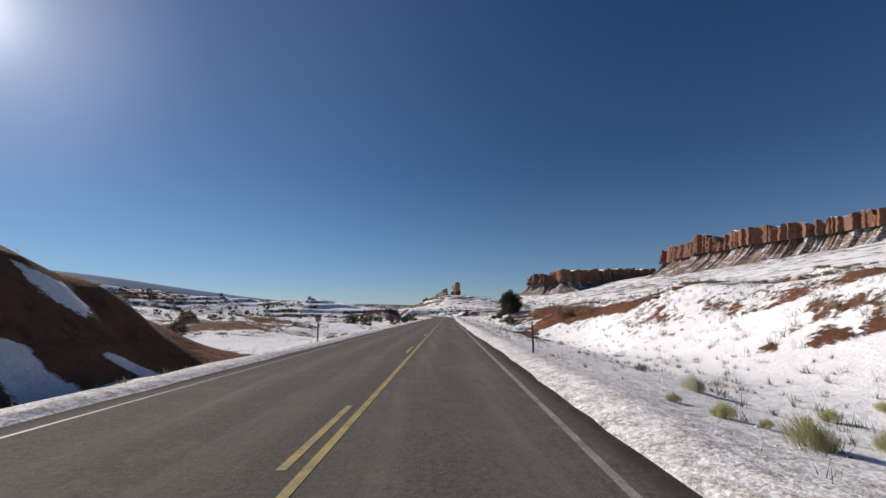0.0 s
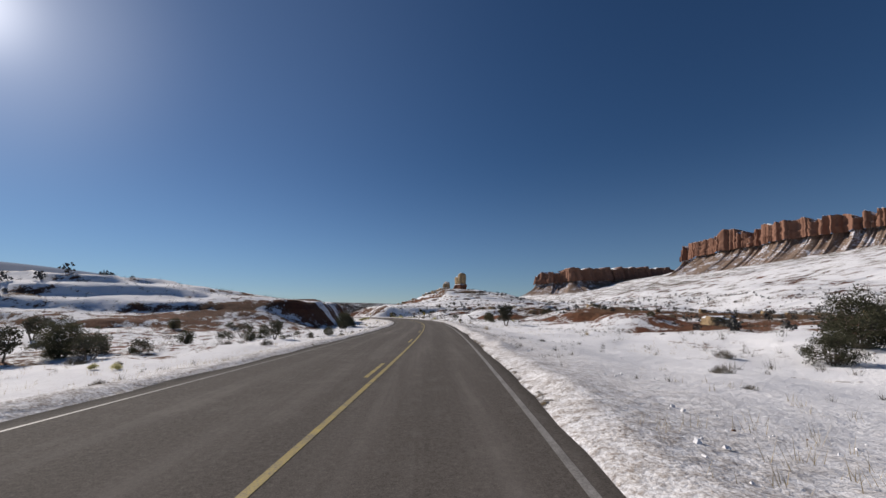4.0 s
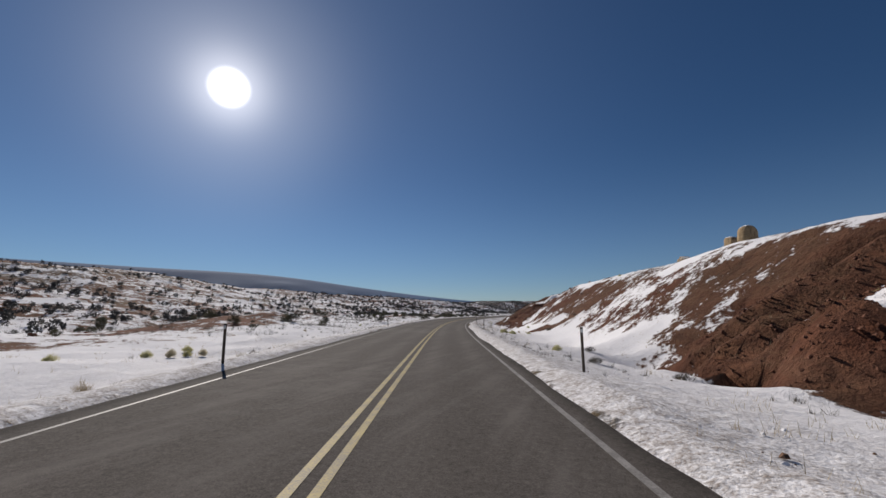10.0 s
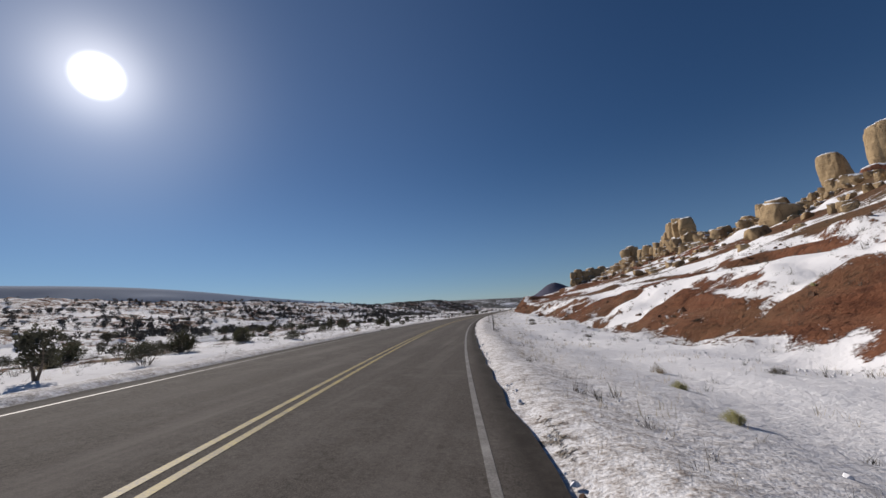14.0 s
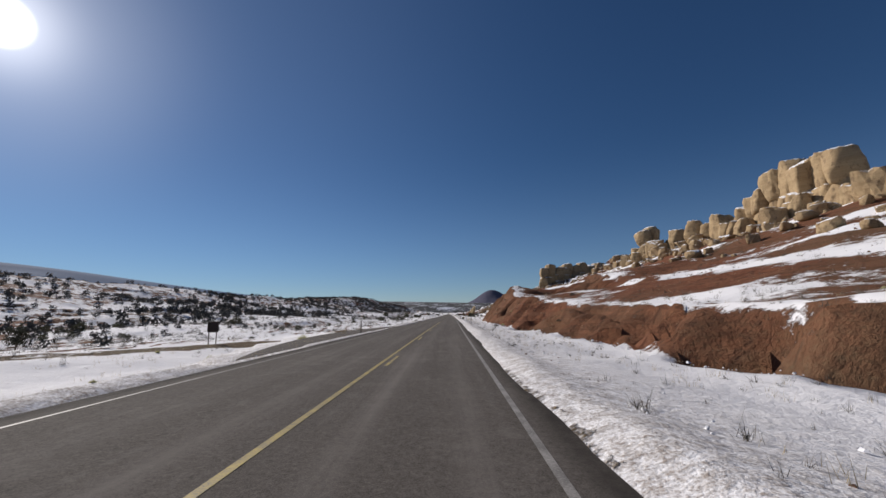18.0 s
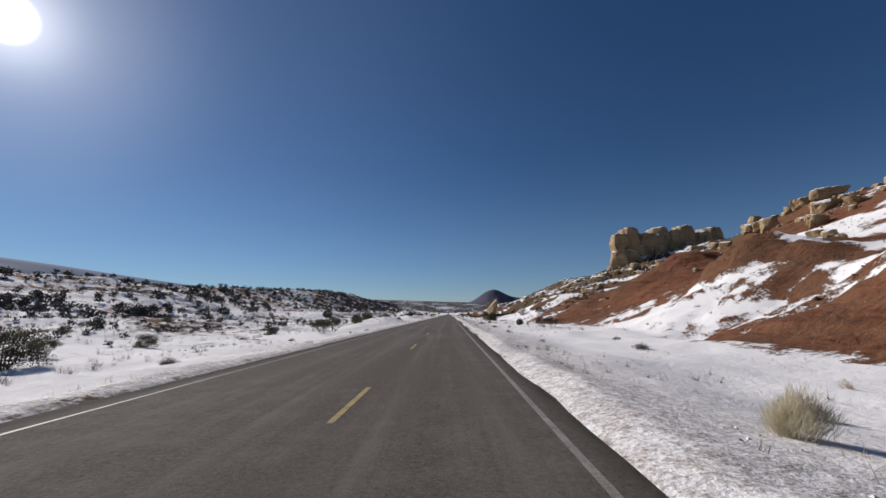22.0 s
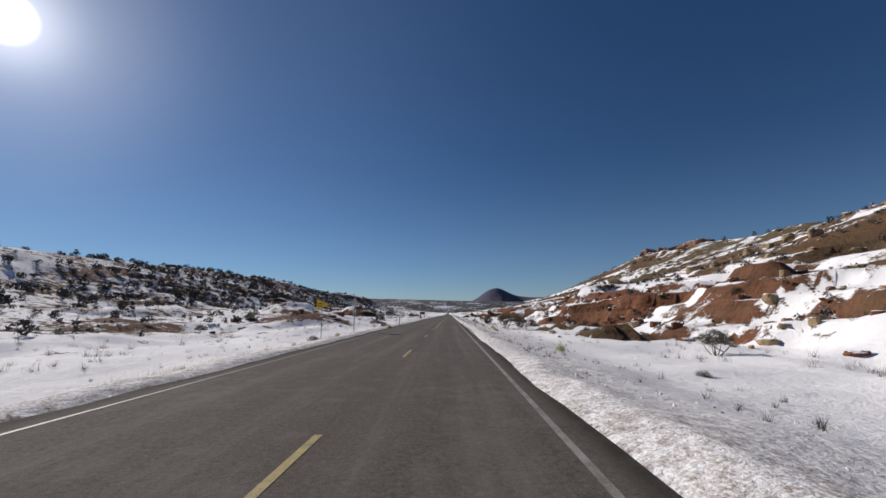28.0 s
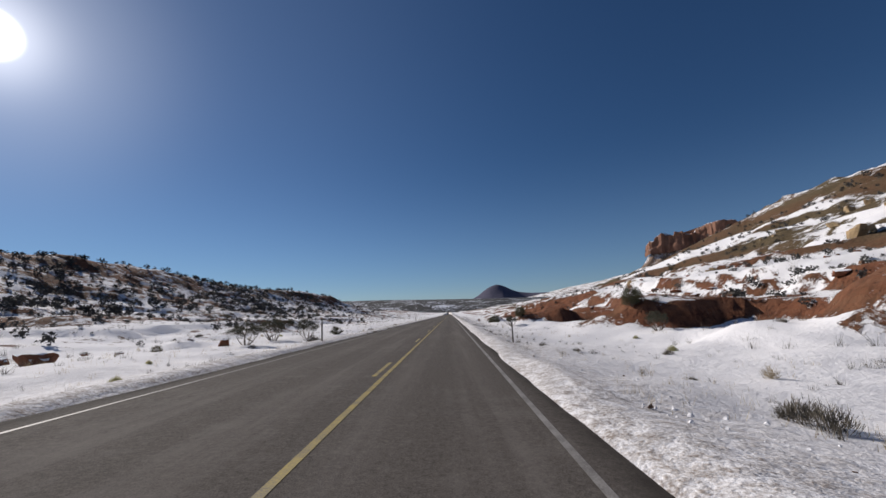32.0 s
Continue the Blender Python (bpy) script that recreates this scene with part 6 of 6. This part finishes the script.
def strewn(name, label, mat, items):
    """uncounted rocks joined in one mesh; items: kind, drive time, metres right, size, turn, tallness"""
    vs, fs, n = [], [], 0
    for k, t, x, size, turn, tall in items:
        px, py, pz, hd = spot(t, x)
        co, fa = LOW_ROCKS[k]
        c, q = math.cos(turn), math.sin(turn)
        vs.append(np.stack([px + size * 1.1 * (co[:, 0] * c - co[:, 1] * q), py + size * 0.95 * (co[:, 0] * q + co[:, 1] * c), pz + size * tall * (co[:, 2] + 0.30)], -1))
        fs.append(fa + n)
        n += len(co)
    ob = new(name, mesh_from(name, np.concatenate(vs), np.concatenate(fs), mat, False))
    return tagged(ob, label, "rock", kind="stuff")


def field(seed, count, t0, t1, x0, x1, s0, s1):
    rnd = random.Random(seed)
    return [(rnd.randrange(6), rnd.uniform(t0, t1), rnd.uniform(x0, x1), s0 * (s1 / s0) ** (rnd.random() ** 1.8), rnd.uniform(0, 6.3), rnd.uniform(0.6, 1.1)) for _ in range(count)]


def crest(seed, count, t0, t1, s0, s1):
    rnd = random.Random(seed)
    out = []
    for _ in range(count):
        t = rnd.uniform(t0, t1)
        out.append((rnd.randrange(6), t, float(table(RIGHT, t)[3]) + rnd.uniform(-18, 3), rnd.uniform(s0, s1), rnd.uniform(0, 6.3), rnd.uniform(0.7, 1.4)))
    return out


strewn("crest_rocks", "broken tan sandstone blocks heaped along the ridge crest", M_TAN_ROCK,
       crest(21, 26, 15.2, 17.2, 0.6, 1.8) + crest(24, 54, 17.6, 21.6, 1.6, 3.9) + crest(25, 170, 17.4, 21.6, 0.35, 1.3) + crest(22, 40, 21.6, 25.9, 1.4, 3.4) + crest(26, 120, 21.6, 25.9, 0.35, 1.3) + field(23, 40, 26.6, 27.6, 60, 120, 0.6, 2.2))
strewn("slope_rocks", "tan sandstone boulders strewn over the snowy slopes", M_TAN_ROCK,
       field(1, 110, 14.5, 21.5, 55, 108, 0.6, 2.4) + field(2, 110, 21.5, 26.8, 45, 115, 0.6, 2.6) + field(3, 130, 25.9, 29.0, 23, 100, 0.3, 1.8) + field(13, 110, 26.4, 28.4, 24, 75, 0.3, 1.9) + field(4, 110, 29.0, 35.0, 40, 110, 0.4, 1.8) + field(15, 150, 27.8, 31.5, 20, 70, 0.15, 0.8)
       + field(6, 100, 5.5, 9.0, 32, 160, 0.4, 2.4) + field(8, 130, 1.5, 6.0, 30, 190, 0.4, 2.4))
strewn("red_slope_rocks", "red sandstone rocks breaking through snow on the slopes", M_RED_ROCK,
       field(7, 130, 28.4, 35.0, 24, 75, 0.3, 1.0) + field(14, 170, 27.8, 31.2, 19, 50, 0.15, 0.7) + field(9, 60, 29.2, 33.0, -45, -17, 0.25, 0.9) + field(11, 50, 10.5, 15.0, -70, -22, 0.15, 0.6) + field(12, 30, 0.8, 3.0, 15, 45, 0.2, 0.6))


# ridge-top blocks: drive time, metres right, half size, tallness
CREST = [(18.3, 101, 4.5, 1.1), (18.7, 105, 4, 1.3), (19.1, 107, 4.2, 0.9), (19.5, 104, 3.5, 1.0), (20.0, 103, 3.8, 1.2), (20.5, 104, 4.2, 1.0),
           (21.15, 113, 5.0, 1.3, 47), (21.32, 115, 5.2, 1.4, 48.5), (21.4, 108, 3.4, 1.0, 36), (21.5, 114, 5.4, 1.4, 48), (21.5, 109, 4.0, 1.1), (21.68, 116, 5.6, 1.4, 50.5),
           (21.75, 108, 3.6, 1.0, 35), (21.85, 115, 5.0, 1.4, 49), (21.98, 113, 4.2, 1.3, 44), (22.0, 106, 4.2, 1.0), (22.12, 115, 5.6, 1.3, 43), (22.25, 110, 3.6, 1.0, 35)]
CREST += [(22.3, 116, 5.0, 1.3, 41), (22.55, 113, 3.8, 1.0, 36), (22.72, 115, 5.2, 1.3, 41), (22.75, 108, 3.0, 1.0, 31), (22.9, 115, 4.8, 1.3, 39), (22.9, 108, 4.0, 1.0),
           (23.06, 112, 5.4, 1.3, 41.5), (23.2, 108, 3.2, 1.0, 33), (23.3, 100, 3.4, 1.1), (23.4, 99, 4.6, 1.2), (23.45, 91, 3.8, 1.0), (23.5, 113, 5.6, 1.3, 40.5),
           (23.7, 96, 3.0, 1.0), (23.9, 108, 3.0, 1.0, 35), (23.95, 104, 4.8, 1.45, 44), (24.02, 109, 5.2, 1.45, 46.5), (24.1, 102, 4.2, 1.0), (24.15, 123, 4.8, 1.2, 40)]
CREST += [(24.2, 113, 5.6, 1.4, 46), (24.3, 99, 3.0, 1.0), (24.4, 116, 4.6, 1.4, 44), (24.6, 110, 4.0, 1.0), (24.8, 114, 3.4, 0.9), (25.2, 108, 4.2, 0.8)]
outcrop(3, CREST, "tan sandstone block on the ridge crest")
# the cliff band that juts towards the road
outcrop(4, [(27.0, 76, 4.6, 1.35, 36.5), (27.03, 81.5, 5.4, 1.4, 39.2), (27.06, 88.5, 6.2, 1.35, 37.4), (27.1, 95.5, 5.6, 1.4, 40.4), (27.08, 102, 5.2, 1.4, 38.2), (27.16, 108.5, 6.2, 1.3, 41), (27.22, 116, 6.6, 1.3, 39.4),
            (27.3, 124, 6.6, 1.2, 41), (27.38, 85, 5.8, 1.2, 38), (27.48, 97, 6.6, 1.1, 39.5), (27.55, 111, 6.8, 1.1, 40.2), (26.95, 85, 3.2, 1.2, 31), (26.93, 93, 3.4, 1.2, 30.5), (26.95, 105, 3.8, 1.2, 32)], "tall tan sandstone cliff block on the ridge")


def scatter_rocks(seed, count, t0, t1, x0, x1, s0, s1, label, red=False):
    rnd = random.Random(seed)
    for _ in range(count):
        s = s0 * (s1 / s0) ** (rnd.random() ** 1.8)
        boulder(rnd.randrange(6), rnd.uniform(t0, t1), rnd.uniform(x0, x1), s, rnd.uniform(0, 360), label, 0, (1.15, 0.95, 0.85), rnd.uniform(-15, 15), red)


scatter_rocks(1, 46, 14.5, 21.5, 55, 105, 1.1, 2.8, "tan sandstone boulder fallen on the snowy slope")
scatter_rocks(2, 34, 21.5, 26.6, 45, 112, 1.2, 2.8, "tan sandstone boulder fallen on the snowy slope")
scatter_rocks(3, 26, 25.9, 29.0, 22, 90, 0.7, 1.9, "pale tan boulder among snow and scrub")
scatter_rocks(5, 16, 12.2, 14.5, 30, 90, 0.6, 1.6, "tan boulder on the red hillside")
# ---- posts and signs ----
def post_thing(name, label, category, w, h, mat, group="", buried=0.3):
    root = tagged(new(name), label, category, group)
    part("post", box(w, w * 0.7, h + buried, (0, 0, (h - buried) / 2), 0.006), mat, root)
    return root


def put(ob, t, x, turn=0.0, up=0.0):
    px, py, pz, hd = spot(t, x)
    ob.matrix_basis = pose(px, py, pz + up, 0, 0, hd + turn)
    return ob


def delineator():
    root = post_thing("delineator_post", "slim brown metal delineator post with a small reflector", "marker post", 0.07, 1.25, M_POST, "delineator posts")
    part("reflector", box(0.075, 0.012, 0.10, (0, -0.034, 1.15), 0.004), M_REFL, root, "small pale reflector")
    return root


first = delineator()
spots = [(8.42, 4.0), (0.45, 3.2), (0.62, -7.2), (3.4, 2.9), (5.55, 3.6), (6.46, 3.5), (9.4, 3.7), (10.33, 3.7), (10.33, -6.6), (11.22, 2.9), (11.28, -7.8), (12.2, 2.3), (12.3, -8.6),
         (14.9, 2.6), (15.8, 2.9), (16.63, 3.0), (17.63, 3.0), (17.62, -7.5), (19.75, 3.2), (19.75, -7.4), (20.97, 2.65), (20.78, -6.5), (24.9, 3.4), (24.9, -7.2),
         (29.38, 3.0), (29.37, -6.1), (18.92, -7.2), (30.83, 3.4), (30.75, -7.0), (32.62, 3.3), (32.62, -7.0), (34.3, 3.3), (34.3, -7.0)]
for k, (t, x) in enumerate(spots):
    ob = first if k == 0 else copy_thing(first, Matrix())
    put(ob, t, x, random.uniform(-4, 4))


def text_on(parent, words, size, at, mat):
    cu = bpy.data.curves.new("lettering", "FONT")
    cu.body, cu.size, cu.align_x, cu.align_y, cu.extrude = words, size, "CENTER", "CENTER", 0.001
    tmp = new("lettering", cu)
    dg = bpy.context.evaluated_depsgraph_get()
    me = bpy.data.meshes.new_from_object(tmp.evaluated_get(dg))
    bpy.data.objects.remove(tmp)
    me.materials.clear()
    me.materials.append(mat)
    ob = new("lettering", me)
    ob.parent = parent
    ob.matrix_basis = pose(*at, 90, 0, 0)
    return ob


# yellow chevron sign on the bend
root = post_thing("chevron_sign", "yellow chevron road sign on a dark post, topped with snow", "road sign", 0.10, 1.25, M_WOOD)
panel = part("panel", slab(rounded(0.61, 0.76, 0.04, 0, 1.55), 0.006), M_SIGN_Y, root)
part("chevron", slab([(0.24, 1.90), (0.02, 1.90), (-0.24, 1.55), (0.02, 1.20), (0.24, 1.20), (0.0, 1.55)], 0.004), M_SIGN_B, panel, "black chevron arrow").location = (0, -0.007, 0)
part("snow_cap", box(0.40, 0.06, 0.06, (0, 0, 1.95), 0.025), two_tone("snow_cap", (0.85, 0.86, 0.88), (0.8, 0.82, 0.86), 8), root, "small heap of snow")
put(root, 7.125, 3.95, 22, -0.06)


def marker(t, x, turn, flip, up=0.0):
    root = post_thing("object_marker", "yellow and black striped object marker on a post", "road sign", 0.07, 1.3, M_POST, "object markers")
    panel = part("panel", slab(rounded(0.30, 0.91, 0.02, 0, 1.62), 0.005), M_SIGN_Y, root)
    for k in range(5):
        z = 1.16 + 0.2 * k
        a, b = (z, z + 0.22) if flip else (z + 0.22, z)
        pts = [(-0.148, a), (0.148, b), (0.148, b + 0.09), (-0.148, a + 0.09)]
        pts = [(px, min(max(pz, 1.17), 2.07)) for px, pz in pts]
        part("stripe", slab(pts, 0.003), M_SIGN_B, panel, "black stripe").location = (0, -0.006, 0)
    return put(root, t, x, turn, up)


marker(8.58, 4.1, 30, True, -0.1)
marker(8.30, -6.0, 6, False)


def back_sign(t, x, w, h, z, turn, label, mat=M_ALU, double=False, post=M_STEEL):
    root = tagged(new("road_sign"), label, "road sign")
    xs = (-w * 0.34, w * 0.34) if double else (0,)
    for px in xs:
        part("post", box(0.06, 0.05, z + h + 0.3, (px, 0.03, (z + h - 0.3) / 2), 0.005), post, root)
    part("panel", slab(rounded(w, h, 0.04, 0, z + h / 2), 0.006), mat, root)
    return put(root, t, x, turn)


back_sign(8.76, 3.9, 0.3, 0.95, 1.15, 200, "pale back of a narrow road marker on a slim post")
back_sign(8.43, -6.4, 0.3, 0.92, 1.15, 186, "pale back of a narrow road marker with a dark post", M_SIGN_W, post=M_POST)
back_sign(26.5, -8.2, 0.62, 0.92, 1.95, 0, "grey metal back of a rectangular road sign on a post")
back_sign(18.87, -18.2, 0.8, 0.8, 0.9, 8, "dark brown board sign on two slim posts by the turnout", M_BROWN_SIGN, double=True, post=M_WOOD)
back_sign(20.86, 4.05, 0.76, 0.85, 2.2, 8, "pale grey rectangular sign high on a slim steel post")
# speed limit sign
root = post_thing("speed_limit_sign", "white speed limit sign reading 55 on a steel post", "road sign", 0.06, 2.1, M_POST)
panel = part("panel", slab(rounded(0.61, 0.76, 0.04, 0, 2.35), 0.006), M_SIGN_W, root)
for w, h, x, z in ((0.56, 0.012, 0, 2.70), (0.56, 0.012, 0, 2.0), (0.012, 0.70, -0.28, 2.35), (0.012, 0.70, 0.28, 2.35)):
    part("border", box(w, 0.003, h, (x, -0.006, z)), M_SIGN_B, panel)
text_on(panel, "SPEED", 0.13, (0, -0.006, 2.61), M_SIGN_B)
text_on(panel, "LIMIT", 0.13, (0, -0.006, 2.49), M_SIGN_B)
text_on(panel, "55", 0.40, (0, -0.006, 2.22), M_SIGN_B)
put(root, 26.5, 5.3, 0)
# yellow pennant, the diamond sign's back
root = post_thing("pennant_sign", "yellow triangular no-passing pennant on a slim steel post", "road sign", 0.05, 2.5, M_STEEL)
panel = part("panel", slab([(-0.42, 2.1), (-0.42, 2.98), (0.60, 2.54)], 0.006), M_SIGN_Y, root)
for z, w in ((2.62, 0.34), (2.46, 0.34)):
    part("lettering_bar", box(w, 0.003, 0.07, (-0.16, -0.006, z)), M_SIGN_B, panel, "row of black lettering")
put(root, 28.84, -9.5, -6)
root = post_thing("diamond_sign", "grey metal back of a diamond warning sign with a plate below", "road sign", 0.06, 2.0, M_STEEL)
part("panel", slab([(0, 2.0), (0.48, 2.48), (0, 2.96), (-0.48, 2.48)], 0.006), M_ALU, root)
part("plate", slab(rounded(0.45, 0.45, 0.03, 0, 1.72), 0.006), M_ALU, root)
put(root, 28.93, -7.85, 68)
# brown board on two timber posts
root = tagged(new("notice_board"), "dark brown back of a board sign on two timber posts", "road sign")
for px in (-0.62, 0.62):
    part("post", box(0.15, 0.13, 2.7, (px, 0, 1.0), 0.01), M_WOOD, root)
part("panel", box(1.75, 0.05, 0.85, (0, 0.10, 1.92), 0.006), M_BROWN_SIGN, root)
put(root, 31.9, -9.5, 14)
# kinds of plants that stand nowhere are taken away again
for ob_ in JUNIPERS + FAR_TREES + SHRUBS:
    if ob_.name not in USED:
        for kid in list(ob_.children_recursive):
            bpy.data.objects.remove(kid)
        bpy.data.objects.remove(ob_)
